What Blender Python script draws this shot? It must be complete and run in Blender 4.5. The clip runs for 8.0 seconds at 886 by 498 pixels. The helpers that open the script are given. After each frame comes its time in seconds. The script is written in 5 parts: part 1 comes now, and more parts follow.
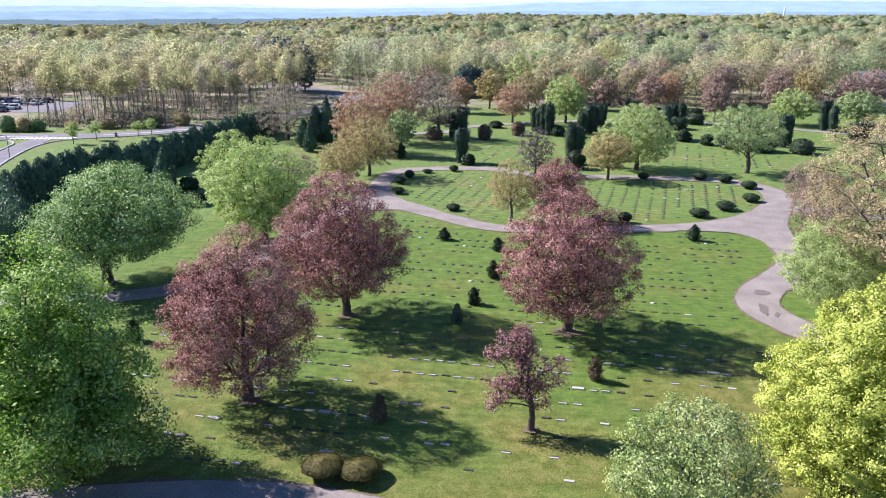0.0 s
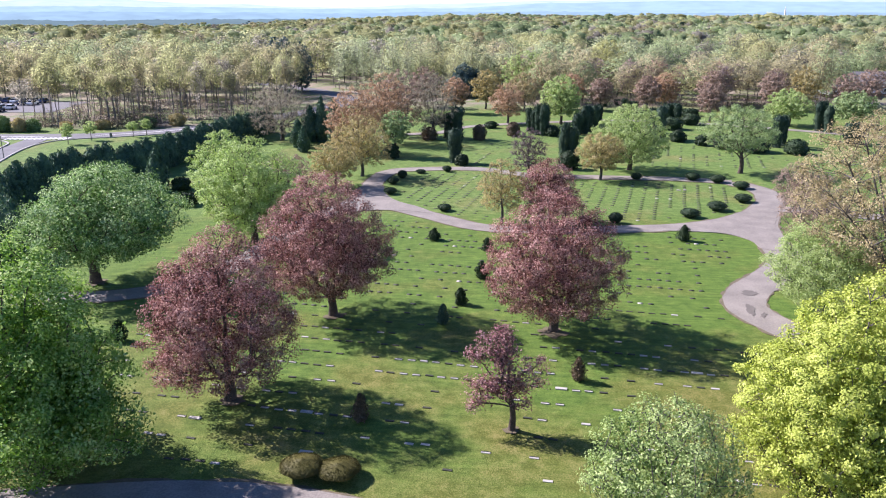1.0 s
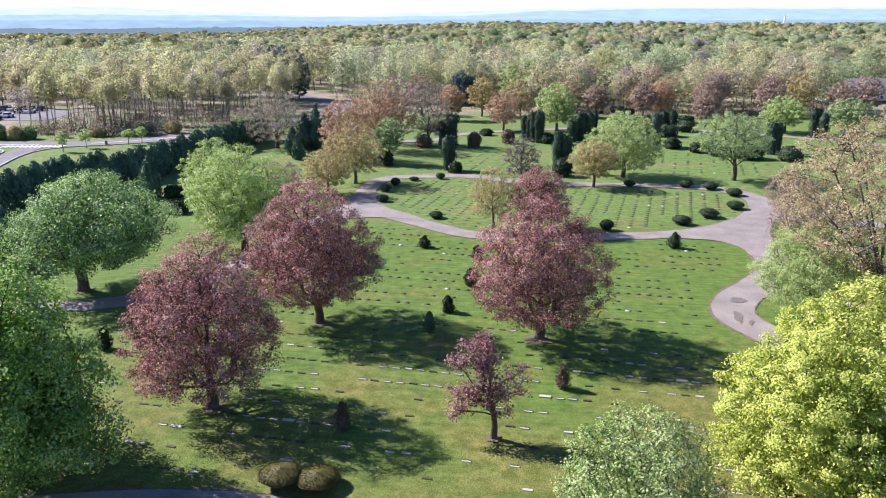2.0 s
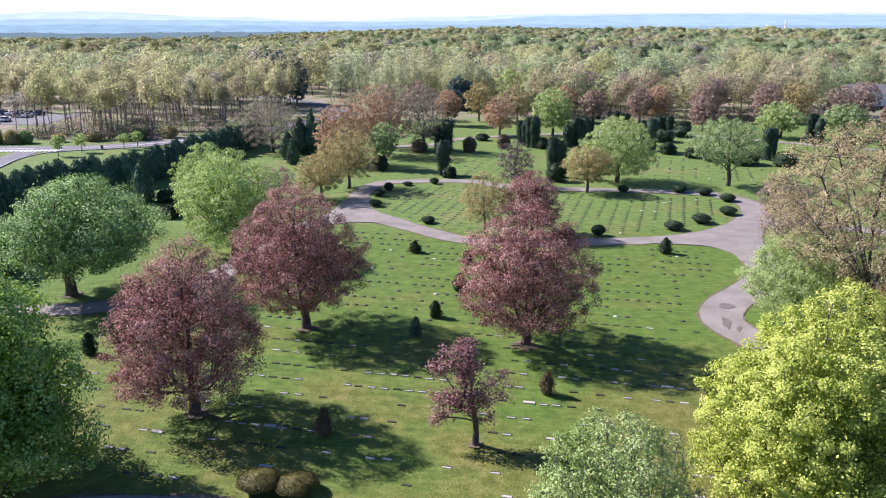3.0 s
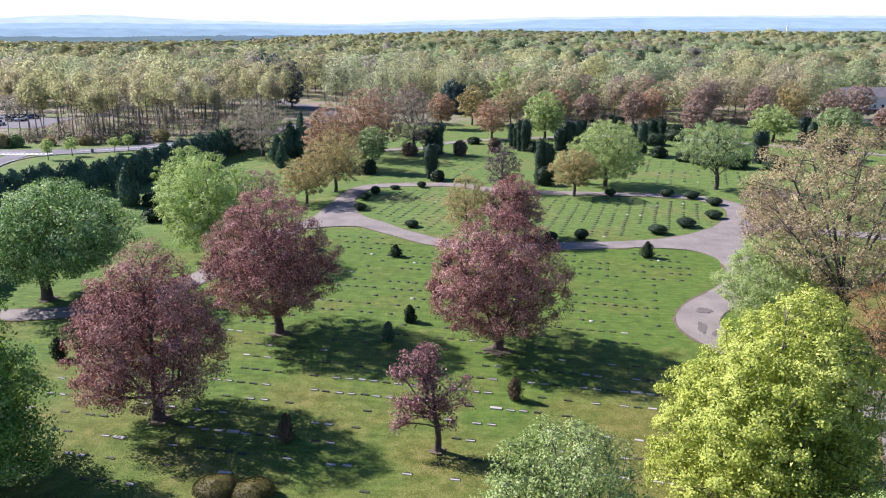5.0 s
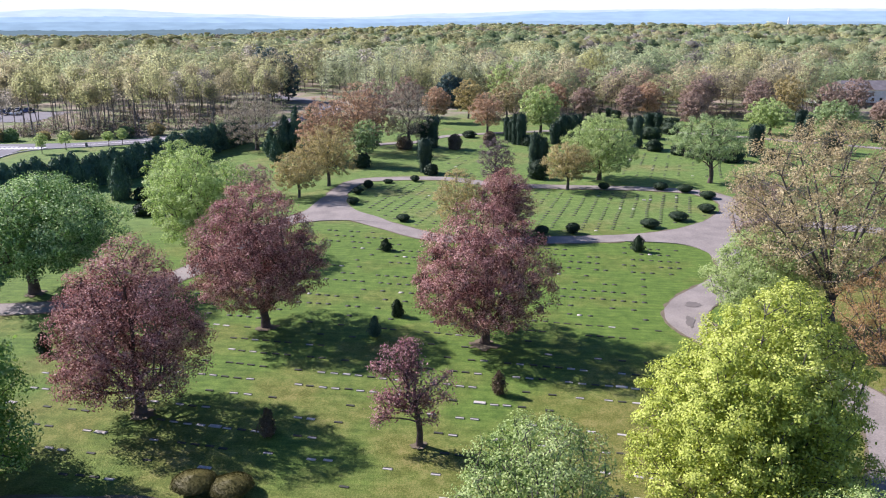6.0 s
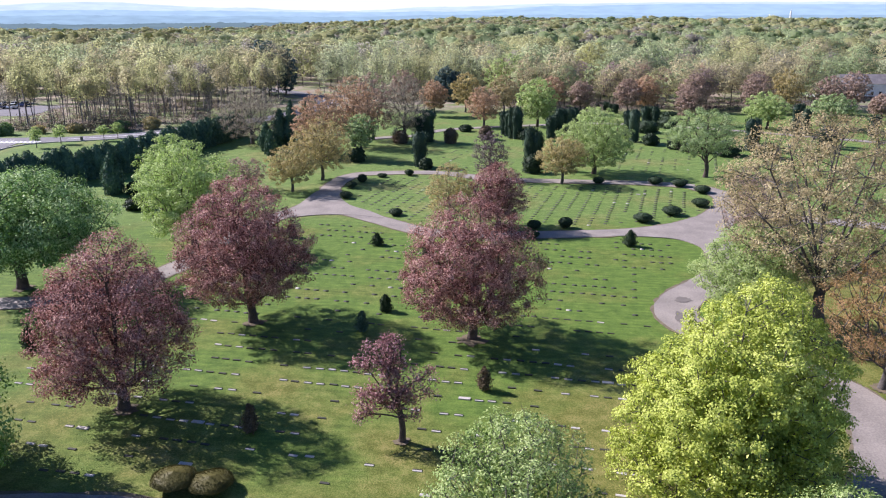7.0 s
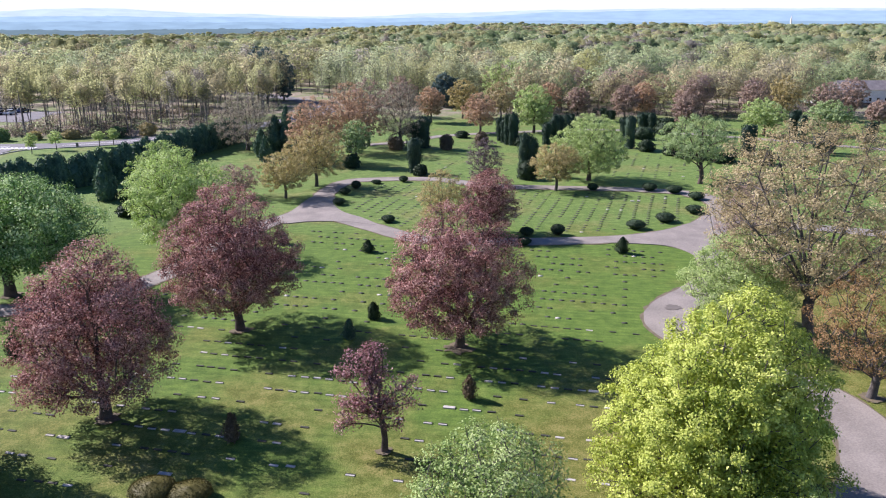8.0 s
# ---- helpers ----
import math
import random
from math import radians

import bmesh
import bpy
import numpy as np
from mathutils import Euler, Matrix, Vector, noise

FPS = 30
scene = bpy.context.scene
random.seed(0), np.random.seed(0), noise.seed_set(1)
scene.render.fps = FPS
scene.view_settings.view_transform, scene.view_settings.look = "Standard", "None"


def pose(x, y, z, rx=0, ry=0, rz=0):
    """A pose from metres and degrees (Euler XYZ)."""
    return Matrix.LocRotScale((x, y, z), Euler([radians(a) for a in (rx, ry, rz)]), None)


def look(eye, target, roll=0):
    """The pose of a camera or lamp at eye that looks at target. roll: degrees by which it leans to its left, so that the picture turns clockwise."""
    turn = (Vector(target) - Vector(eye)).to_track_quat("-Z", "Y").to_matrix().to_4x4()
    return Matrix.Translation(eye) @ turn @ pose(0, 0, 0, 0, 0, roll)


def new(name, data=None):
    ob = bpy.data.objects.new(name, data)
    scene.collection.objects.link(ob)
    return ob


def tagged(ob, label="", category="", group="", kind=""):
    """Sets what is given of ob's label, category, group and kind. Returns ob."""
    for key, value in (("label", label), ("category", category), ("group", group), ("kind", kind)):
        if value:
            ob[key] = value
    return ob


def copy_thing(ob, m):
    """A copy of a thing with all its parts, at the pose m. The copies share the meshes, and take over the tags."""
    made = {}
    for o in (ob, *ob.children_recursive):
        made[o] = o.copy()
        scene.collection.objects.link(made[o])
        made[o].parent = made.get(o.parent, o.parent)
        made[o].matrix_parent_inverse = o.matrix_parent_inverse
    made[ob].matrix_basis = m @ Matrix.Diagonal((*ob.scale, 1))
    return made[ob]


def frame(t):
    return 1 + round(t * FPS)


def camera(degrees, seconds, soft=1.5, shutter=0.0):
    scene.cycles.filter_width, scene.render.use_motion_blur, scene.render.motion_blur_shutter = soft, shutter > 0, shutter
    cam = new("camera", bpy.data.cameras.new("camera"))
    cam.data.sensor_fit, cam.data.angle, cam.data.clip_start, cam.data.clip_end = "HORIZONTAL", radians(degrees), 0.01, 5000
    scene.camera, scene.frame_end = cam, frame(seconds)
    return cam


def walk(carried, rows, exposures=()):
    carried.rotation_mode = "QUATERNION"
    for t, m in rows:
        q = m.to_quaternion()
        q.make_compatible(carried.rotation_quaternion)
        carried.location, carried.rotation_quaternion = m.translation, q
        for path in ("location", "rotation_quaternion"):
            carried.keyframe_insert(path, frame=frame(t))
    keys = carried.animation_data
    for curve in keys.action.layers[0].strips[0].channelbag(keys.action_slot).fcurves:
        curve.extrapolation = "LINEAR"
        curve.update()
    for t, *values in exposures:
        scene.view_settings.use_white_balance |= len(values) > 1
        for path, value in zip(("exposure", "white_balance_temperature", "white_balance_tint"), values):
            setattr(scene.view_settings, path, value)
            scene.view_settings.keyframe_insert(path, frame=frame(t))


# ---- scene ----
cam = camera(58.5, 8.0, soft=1.08)
PATH = [
    (0, (0.057, -0.183, 27.525), (0.052, 1.733, 26.949), 0.2),
    (0.5, (0.73, -0.196, 27.518), (0.725, 1.72, 26.944), 0.2),
    (1, (1.423, -0.179, 27.516), (1.416, 1.737, 26.941), 0.2),
    (1.5, (2.107, -0.143, 27.513), (2.098, 1.775, 26.946), 0.1),
    (3, (4.069, 0.088, 27.521), (4.057, 2.012, 26.975), 0.2),
    (3.5, (4.783, 0.147, 27.521), (4.768, 2.072, 26.979), 0.2),
    (4, (5.449, 0.251, 27.536), (5.434, 2.177, 26.999), 0.2),
    (4.5, (6.113, 0.36, 27.545), (6.096, 2.287, 27.008), 0.2),
    (6, (8.078, 0.755, 27.472), (8.058, 2.677, 26.919), 0.1),
    (6.5, (8.685, 0.935, 27.454), (8.664, 2.853, 26.889), 0.1),
    (7, (9.297, 1.114, 27.47), (9.274, 3.032, 26.902), 0.1),
    (7.5, (9.9, 1.313, 27.492), (9.875, 3.231, 26.926), 0.1),
    (8, (10.521, 1.516, 27.527), (10.495, 3.437, 26.973), 0.1),
]
walk(cam, [(t, look(eye, target, roll)) for t, eye, target, roll in PATH], exposures=((0.0, 1.30, 6050, 23), (1.7, 1.30, 6050, 23), (3.5, 1.13, 6050, 23), (8.0, 1.08, 6050, 23)))

# ---- daylight: late-afternoon sun from the left, beyond the lawn ----
SUN_AZ, SUN_EL = radians(293.0), radians(36.5)
world = bpy.data.worlds.new("sky")
scene.world = world
world.use_nodes = True
wn = world.node_tree
sky = wn.nodes.new("ShaderNodeTexSky")
sky.sky_type, sky.sun_disc = "NISHITA", False
sky.sun_elevation, sky.sun_rotation = SUN_EL, SUN_AZ
sky.air_density, sky.dust_density, sky.ozone_density = 1.0, 0.2, 1.2
wn.nodes["Background"].inputs[1].default_value = 0.046
cool = wn.nodes.new("ShaderNodeMix")
cool.data_type, cool.blend_type = "RGBA", "MULTIPLY"
cool.inputs[0].default_value = 1.0
cool.inputs[7].default_value = (0.64, 0.99, 1.42, 1)
wn.links.new(sky.outputs[0], cool.inputs[6])
wn.links.new(cool.outputs[2], wn.nodes["Background"].inputs[0])
sun_dir = Vector((math.sin(SUN_AZ) * math.cos(SUN_EL), math.cos(SUN_AZ) * math.cos(SUN_EL), math.sin(SUN_EL)))
sun = new("sun", bpy.data.lights.new("sun", "SUN"))
sun.data.energy, sun.data.angle, sun.data.color = 5.0, radians(0.6), (1.0, 0.935, 0.895)
sun.matrix_world = look(sun_dir * 200, (0, 0, 0))


# ---- materials ----
def nodes_of(name):
    m = bpy.data.materials.new(name)
    m.use_nodes = True
    return m, m.node_tree.nodes, m.node_tree.links


def ramp(nodes, stops):
    r = nodes.new("ShaderNodeValToRGB")
    while len(r.color_ramp.elements) < len(stops):
        r.color_ramp.elements.new(0.5)
    for e, (p, c) in zip(r.color_ramp.elements, stops):
        e.position, e.color = p, (*c, 1)
    return r


def leaf_material(name, colours, through_light=0.35, rough=0.6, island=0.5, drift=0.35, sheen=0.16, by_tree=0.0, tuft=0.0):
    """Leaves: each leaf has a tone of its own, whole boughs drift in hue, light passes through."""
    m, n, l = nodes_of(name)
    geo = n.new("ShaderNodeNewGeometry")
    noi = n.new("ShaderNodeTexNoise")
    noi.inputs["Scale"].default_value = drift
    noi.inputs["Detail"].default_value = 3
    l.new(geo.outputs["Position"], noi.inputs["Vector"])
    add = n.new("ShaderNodeMath")
    add.operation = "MULTIPLY_ADD"
    add.inputs[1].default_value = island
    l.new(geo.outputs["Random Per Island"], add.inputs[0])
    sub = n.new("ShaderNodeMath")
    sub.operation = "MULTIPLY_ADD"
    sub.inputs[1].default_value = 1.5
    sub.inputs[2].default_value = -0.25 - island / 2
    l.new(noi.outputs["Fac"], sub.inputs[0])
    l.new(sub.outputs[0], add.inputs[2])
    k = len(colours) - 1
    r = ramp(n, [(i / k, c) for i, c in enumerate(colours)])
    value = add.outputs[0]
    if by_tree:
        att = n.new("ShaderNodeAttribute")
        att.attribute_name = "tone"
        more = n.new("ShaderNodeMath")
        more.operation = "MULTIPLY_ADD"
        more.inputs[1].default_value = by_tree
        l.new(att.outputs["Fac"], more.inputs[0])
        l.new(value, more.inputs[2])
        low = n.new("ShaderNodeMath")
        low.operation = "SUBTRACT"
        low.inputs[1].default_value = by_tree / 2
        l.new(more.outputs[0], low.inputs[0])
        value = low.outputs[0]
    l.new(value, r.inputs[0])
    b = n["Principled BSDF"]
    b.inputs["Roughness"].default_value = rough
    b.inputs["Specular IOR Level"].default_value = sheen
    l.new(r.outputs[0], b.inputs["Base Color"])
    tr = n.new("ShaderNodeBsdfTranslucent")
    if tuft:
        fine = n.new("ShaderNodeTexNoise")
        fine.inputs["Scale"].default_value, fine.inputs["Detail"].default_value = tuft, 4
        l.new(geo.outputs["Position"], fine.inputs["Vector"])
        bp = n.new("ShaderNodeBump")
        bp.inputs["Strength"].default_value, bp.inputs["Distance"].default_value = 0.45, 0.6
        l.new(fine.outputs["Fac"], bp.inputs["Height"])
        l.new(bp.outputs[0], b.inputs["Normal"])
    hs = n.new("ShaderNodeHueSaturation")
    hs.inputs["Saturation"].default_value = 1.12
    hs.inputs["Value"].default_value = 1.15
    l.new(r.outputs[0], hs.inputs["Color"])
    l.new(hs.outputs[0], tr.inputs["Color"])
    mix = n.new("ShaderNodeMixShader")
    mix.inputs[0].default_value = through_light
    l.new(b.outputs[0], mix.inputs[1])
    l.new(tr.outputs[0], mix.inputs[2])
    l.new(mix.outputs[0], n["Material Output"].inputs[0])
    return m


def rough_material(name, dark, light, scale, fine=None, rough=0.9, bump=0.3, dist=0.02, metal=0.0):
    """A mottled surface: broad patches and a finer grain, with relief."""
    m, n, l = nodes_of(name)
    geo = n.new("ShaderNodeTexCoord")
    a = n.new("ShaderNodeTexNoise")
    a.inputs["Scale"].default_value, a.inputs["Detail"].default_value = scale, 4
    c = n.new("ShaderNodeTexNoise")
    c.inputs["Scale"].default_value, c.inputs["Detail"].default_value = fine or scale * 9, 6
    for t in (a, c):
        l.new(geo.outputs["Object"], t.inputs["Vector"])
    mx = n.new("ShaderNodeMath")
    mx.operation = "ADD"
    l.new(a.outputs["Fac"], mx.inputs[0])
    l.new(c.outputs["Fac"], mx.inputs[1])
    hf = n.new("ShaderNodeMath")
    hf.operation = "MULTIPLY"
    hf.inputs[1].default_value = 0.5
    l.new(mx.outputs[0], hf.inputs[0])
    r = ramp(n, [(0.36, dark), (0.64, light)])
    l.new(hf.outputs[0], r.inputs[0])
    b = n["Principled BSDF"]
    b.inputs["Roughness"].default_value, b.inputs["Metallic"].default_value = rough, metal
    l.new(r.outputs[0], b.inputs["Base Color"])
    bp = n.new("ShaderNodeBump")
    bp.inputs["Strength"].default_value, bp.inputs["Distance"].default_value = bump, dist
    l.new(c.outputs["Fac"], bp.inputs["Height"])
    l.new(bp.outputs[0], b.inputs["Normal"])
    return m


def plain(name, colour, rough=0.6, metal=0.0):
    return rough_material(name, [v * 0.88 for v in colour], [min(1, v * 1.1) for v in colour], 1.5, 14, rough, 0.05, 0.005, metal)


def ground_material():
    """Lawn in two greens with mowing lines, dry patches and worn earth; leaf litter under the woods."""
    m, n, l = nodes_of("lawn")
    co = n.new("ShaderNodeTexCoord")

    def noi(scale, detail=4, rough=0.55):
        t = n.new("ShaderNodeTexNoise")
        t.inputs["Scale"].default_value, t.inputs["Detail"].default_value, t.inputs["Roughness"].default_value = scale, detail, rough
        l.new(co.outputs["Object"], t.inputs["Vector"])
        return t

    def mix(fac, a, b):
        x = n.new("ShaderNodeMix")
        x.data_type = "RGBA"
        l.new(fac, x.inputs[0])
        l.new(a, x.inputs[6])
        l.new(b, x.inputs[7])
        return x.outputs[2]

    fine, mid, broad = noi(9.0, 6, 0.7), noi(0.9, 5), noi(0.12, 4)
    green = ramp(n, [(0.36, (0.058, 0.106, 0.015)), (0.5, (0.088, 0.150, 0.022)), (0.64, (0.136, 0.202, 0.036))])
    avg = n.new("ShaderNodeMath")
    avg.operation = "ADD"
    hf = n.new("ShaderNodeMath")
    hf.operation = "MULTIPLY"
    hf.inputs[1].default_value = 0.5
    grain = n.new("ShaderNodeMath")
    grain.operation = "MULTIPLY_ADD"
    grain.inputs[1].default_value, grain.inputs[2].default_value = 1.6, -0.3
    l.new(fine.outputs["Fac"], grain.inputs[0])
    l.new(grain.outputs[0], avg.inputs[0])
    l.new(mid.outputs["Fac"], avg.inputs[1])
    l.new(avg.outputs[0], hf.inputs[0])
    l.new(hf.outputs[0], green.inputs[0])
    # mowing lines
    rot = n.new("ShaderNodeMapping")
    rot.inputs["Rotation"].default_value = (0, 0, radians(12))
    l.new(co.outputs["Object"], rot.inputs[0])
    wav = n.new("ShaderNodeTexWave")
    wav.bands_direction = "Y"
    wav.inputs["Scale"].default_value, wav.inputs["Distortion"].default_value, wav.inputs["Detail"].default_value = 0.38, 1.2, 3
    l.new(rot.outputs[0], wav.inputs["Vector"])
    smap = n.new("ShaderNodeMapping")
    smap.inputs["Rotation"].default_value = (0, 0, radians(12))
    smap.inputs["Scale"].default_value = (0.35, 2.2, 1)
    l.new(co.outputs["Object"], smap.inputs[0])
    streak = n.new("ShaderNodeTexNoise")
    streak.inputs["Scale"].default_value, streak.inputs["Detail"].default_value, streak.inputs["Roughness"].default_value = 1.0, 5, 0.65
    l.new(smap.outputs[0], streak.inputs["Vector"])
    sboth = n.new("ShaderNodeMath")
    sboth.operation = "MULTIPLY_ADD"
    sboth.inputs[1].default_value = 0.10
    l.new(wav.outputs["Fac"], sboth.inputs[0])
    l.new(streak.outputs["Fac"], sboth.inputs[2])
    stripe = ramp(n, [(0.38, (0.76, 0.80, 0.76)), (0.72, (1.24, 1.20, 1.20))])
    l.new(sboth.outputs[0], stripe.inputs[0])
    mul = n.new("ShaderNodeMix")
    mul.data_type, mul.blend_type = "RGBA", "MULTIPLY"
    mul.inputs[0].default_value = 1
    l.new(green.outputs[0], mul.inputs[6])
    l.new(stripe.outputs[0], mul.inputs[7])
    grass = mul.outputs[2]
    # dry, yellowed turf: more of it on the near slope
    dry = ramp(n, [(0.40, (0.082, 0.096, 0.014)), (0.5, (0.138, 0.146, 0.028)), (0.60, (0.225, 0.204, 0.066))])
    l.new(hf.outputs[0], dry.inputs[0])
    sep = n.new("ShaderNodeSeparateXYZ")
    l.new(co.outputs["Object"], sep.inputs[0])
    near = n.new("ShaderNodeMapRange")
    near.inputs[1].default_value, near.inputs[2].default_value = 40, 68
    near.inputs[3].default_value, near.inputs[4].default_value = 0.19, 0.0
    l.new(sep.outputs["Y"], near.inputs[0])
    # thin trodden turf on the bank below the bright maple and under the oak
    off = n.new("ShaderNodeVectorMath")
    off.operation = "DISTANCE"
    off.inputs[1].default_value = (22.0, 48.5, 0.0)
    l.new(co.outputs["Object"], off.inputs[0])
    bank = n.new("ShaderNodeMapRange")
    bank.inputs[1].default_value, bank.inputs[2].default_value = 4, 12
    bank.inputs[3].default_value, bank.inputs[4].default_value = 0.20, 0.0
    l.new(off.outputs["Value"], bank.inputs[0])
    oak = n.new("ShaderNodeVectorMath")
    oak.operation = "DISTANCE"
    oak.inputs[1].default_value = (56.0, 68.0, 0.0)
    l.new(co.outputs["Object"], oak.inputs[0])
    under = n.new("ShaderNodeMapRange")
    under.inputs[1].default_value, under.inputs[2].default_value = 14, 24
    under.inputs[3].default_value, under.inputs[4].default_value = 0.26, 0.0
    l.new(oak.outputs["Value"], under.inputs[0])
    worn = n.new("ShaderNodeMath")
    worn.operation = "MAXIMUM"
    l.new(bank.outputs[0], worn.inputs[0])
    l.new(under.outputs[0], worn.inputs[1])
    sum0 = n.new("ShaderNodeMath")
    sum0.operation = "ADD"
    l.new(near.outputs[0], sum0.inputs[0])
    l.new(worn.outputs[0], sum0.inputs[1])
    s1 = n.new("ShaderNodeMath")
    s1.operation = "ADD"
    l.new(broad.outputs["Fac"], s1.inputs[0])
    l.new(sum0.outputs[0], s1.inputs[1])
    f1 = ramp(n, [(0.50, (0, 0, 0)), (0.78, (1, 1, 1))])
    l.new(s1.outputs[0], f1.inputs[0])
    grass = mix(f1.outputs[0], grass, dry.outputs[0])
    # distance haze painted into the lawn as a paler, bluer green from the oval onward
    lawn_haze = n.new("ShaderNodeMapRange")
    lawn_haze.inputs[1].default_value, lawn_haze.inputs[2].default_value = 102, 112
    l.new(sep.outputs["Y"], lawn_haze.inputs[0])
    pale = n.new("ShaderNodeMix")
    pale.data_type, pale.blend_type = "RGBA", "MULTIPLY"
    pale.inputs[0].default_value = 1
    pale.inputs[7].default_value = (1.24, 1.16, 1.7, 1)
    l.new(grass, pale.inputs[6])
    grass = mix(lawn_haze.outputs[0], grass, pale.outputs[2])
    # woods beyond the park stand on leaf litter
    lit = ramp(n, [(0.3, (0.16, 0.13, 0.095)), (0.7, (0.32, 0.27, 0.20))])
    l.new(hf.outputs[0], lit.inputs[0])
    wy = n.new("ShaderNodeMapRange")
    wy.inputs[1].default_value, wy.inputs[2].default_value = 232, 250
    l.new(sep.outputs["Y"], wy.inputs[0])
    wx = n.new("ShaderNodeMapRange")
    wx.inputs[1].default_value, wx.inputs[2].default_value = -52, -62
    l.new(sep.outputs["X"], wx.inputs[0])
    wy2 = n.new("ShaderNodeMapRange")
    wy2.inputs[1].default_value, wy2.inputs[2].default_value = 190, 197
    l.new(sep.outputs["Y"], wy2.inputs[0])
    both = n.new("ShaderNodeMath")
    both.operation = "MULTIPLY"
    l.new(wx.outputs[0], both.inputs[0])
    l.new(wy2.outputs[0], both.inputs[1])
    mxx = n.new("ShaderNodeMath")
    mxx.operation = "MAXIMUM"
    l.new(both.outputs[0], mxx.inputs[0])
    l.new(wy.outputs[0], mxx.inputs[1])
    sc = n.new("ShaderNodeMath")
    sc.operation = "MULTIPLY"
    f2 = ramp(n, [(0.38, (0.25, 0.25, 0.25)), (0.55, (1, 1, 1))])
    l.new(broad.outputs["Fac"], f2.inputs[0])
    l.new(mxx.outputs[0], sc.inputs[0])
    l.new(f2.outputs[0], sc.inputs[1])
    grass = mix(sc.outputs[0], grass, lit.outputs[0])
    b = n["Principled BSDF"]
    b.inputs["Roughness"].default_value = 0.85
    b.inputs["Specular IOR Level"].default_value = 0.2
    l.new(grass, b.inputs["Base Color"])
    bp = n.new("ShaderNodeBump")
    bp.inputs["Strength"].default_value, bp.inputs["Distance"].default_value = 0.9, 0.10
    l.new(fine.outputs["Fac"], bp.inputs["Height"])
    l.new(bp.outputs[0], b.inputs["Normal"])
    return m


LAWN = ground_material()
GREY_ASPHALT = rough_material("grey_asphalt", (0.10, 0.098, 0.10), (0.165, 0.16, 0.16), 0.3, 7, 0.9, 0.3, 0.01)
ASPHALT = rough_material("asphalt", (0.152, 0.134, 0.113), (0.268, 0.238, 0.201), 0.35, 7, 0.9, 0.3, 0.01)
OLD_ASPHALT = rough_material("patched_asphalt", (0.105, 0.092, 0.078), (0.150, 0.132, 0.112), 0.8, 9, 0.9, 0.3, 0.01)
CONCRETE = rough_material("concrete", (0.26, 0.245, 0.23), (0.38, 0.36, 0.335), 0.8, 9)
EARTH = rough_material("bare_earth", (0.085, 0.075, 0.04), (0.16, 0.125, 0.075), 1.2, 9, 0.95, 0.6, 0.04)
BARK = rough_material("bark", (0.045, 0.032, 0.026), (0.13, 0.095, 0.075), 2.0, 14, 0.95, 0.8, 0.05)
GREY_BARK = rough_material("grey_bark", (0.052, 0.046, 0.040), (0.135, 0.118, 0.102), 2.0, 14, 0.95, 0.8, 0.05)
POLE_BARK = rough_material("grey_pole_bark", (0.10, 0.088, 0.08), (0.24, 0.215, 0.195), 2.0, 14, 0.95, 0.6, 0.04)
GRANITE = rough_material("granite", (0.30, 0.28, 0.25), (0.48, 0.45, 0.40), 6, 60, 0.9, 0.1, 0.004)
# flush markers; also the dark strips that stand for shade in the turf gap
BRONZE_AND_GAP_SHADE = rough_material("bronze", (0.022, 0.024, 0.016), (0.055, 0.054, 0.036), 4, 40, 0.75, 0.2, 0.004, 0.1)
WHITE = plain("white_paint", (0.78, 0.78, 0.76), 0.6)
RED_TRIM = plain("dark_red_paint", (0.10, 0.05, 0.045), 0.7)
ROOFING = rough_material("roof_shingle", (0.12, 0.11, 0.11), (0.24, 0.22, 0.21), 0.9, 11)
STEEL = plain("grey_steel", (0.16, 0.16, 0.16), 0.5, 0.6)
RUBBER = plain("rubber", (0.02, 0.02, 0.02), 0.8)
GLASS = plain("dark_glass", (0.02, 0.025, 0.03), 0.08)

COPPER = leaf_material("copper_leaf", [(0.086, 0.036, 0.031), (0.222, 0.103, 0.088), (0.392, 0.220, 0.186), (0.57, 0.375, 0.318)], 0.28, 0.6, island=0.95, sheen=0.1)
PLUM = leaf_material("plum_leaf", [(0.17, 0.075, 0.078), (0.35, 0.18, 0.175), (0.58, 0.38, 0.36)], 0.32, island=0.9)
DUSK = leaf_material("dusky_leaf", [(0.085, 0.062, 0.066), (0.145, 0.11, 0.108), (0.23, 0.18, 0.17)], 0.25)
FRESH = leaf_material("fresh_leaf", [(0.162, 0.229, 0.083), (0.265, 0.350, 0.149), (0.425, 0.510, 0.267)], island=0.5)
DEEP = leaf_material("deep_leaf", [(0.065, 0.115, 0.035), (0.13, 0.205, 0.068), (0.25, 0.335, 0.15)], 0.35, island=0.75)
LUSH = leaf_material("lush_leaf", [(0.076, 0.158, 0.022), (0.205, 0.345, 0.066), (0.48, 0.60, 0.23)], 0.34, 0.6, island=0.9, sheen=0.12)
AMBER = leaf_material("amber_bud", [(0.213, 0.127, 0.057), (0.328, 0.209, 0.094), (0.451, 0.320, 0.164)])
NEWLEAF = leaf_material("new_olive_leaf", [(0.27, 0.275, 0.105), (0.40, 0.405, 0.17), (0.56, 0.555, 0.29)], 0.5, island=0.5)
VIVID = leaf_material("vivid_leaf", [(0.22, 0.31, 0.085), (0.345, 0.455, 0.148), (0.51, 0.60, 0.275)], 0.34, island=0.6)
SAGE = leaf_material("sage_leaf", [(0.075, 0.150, 0.038), (0.220, 0.350, 0.112), (0.54, 0.66, 0.34)], 0.28, 0.6, island=0.9, sheen=0.12)
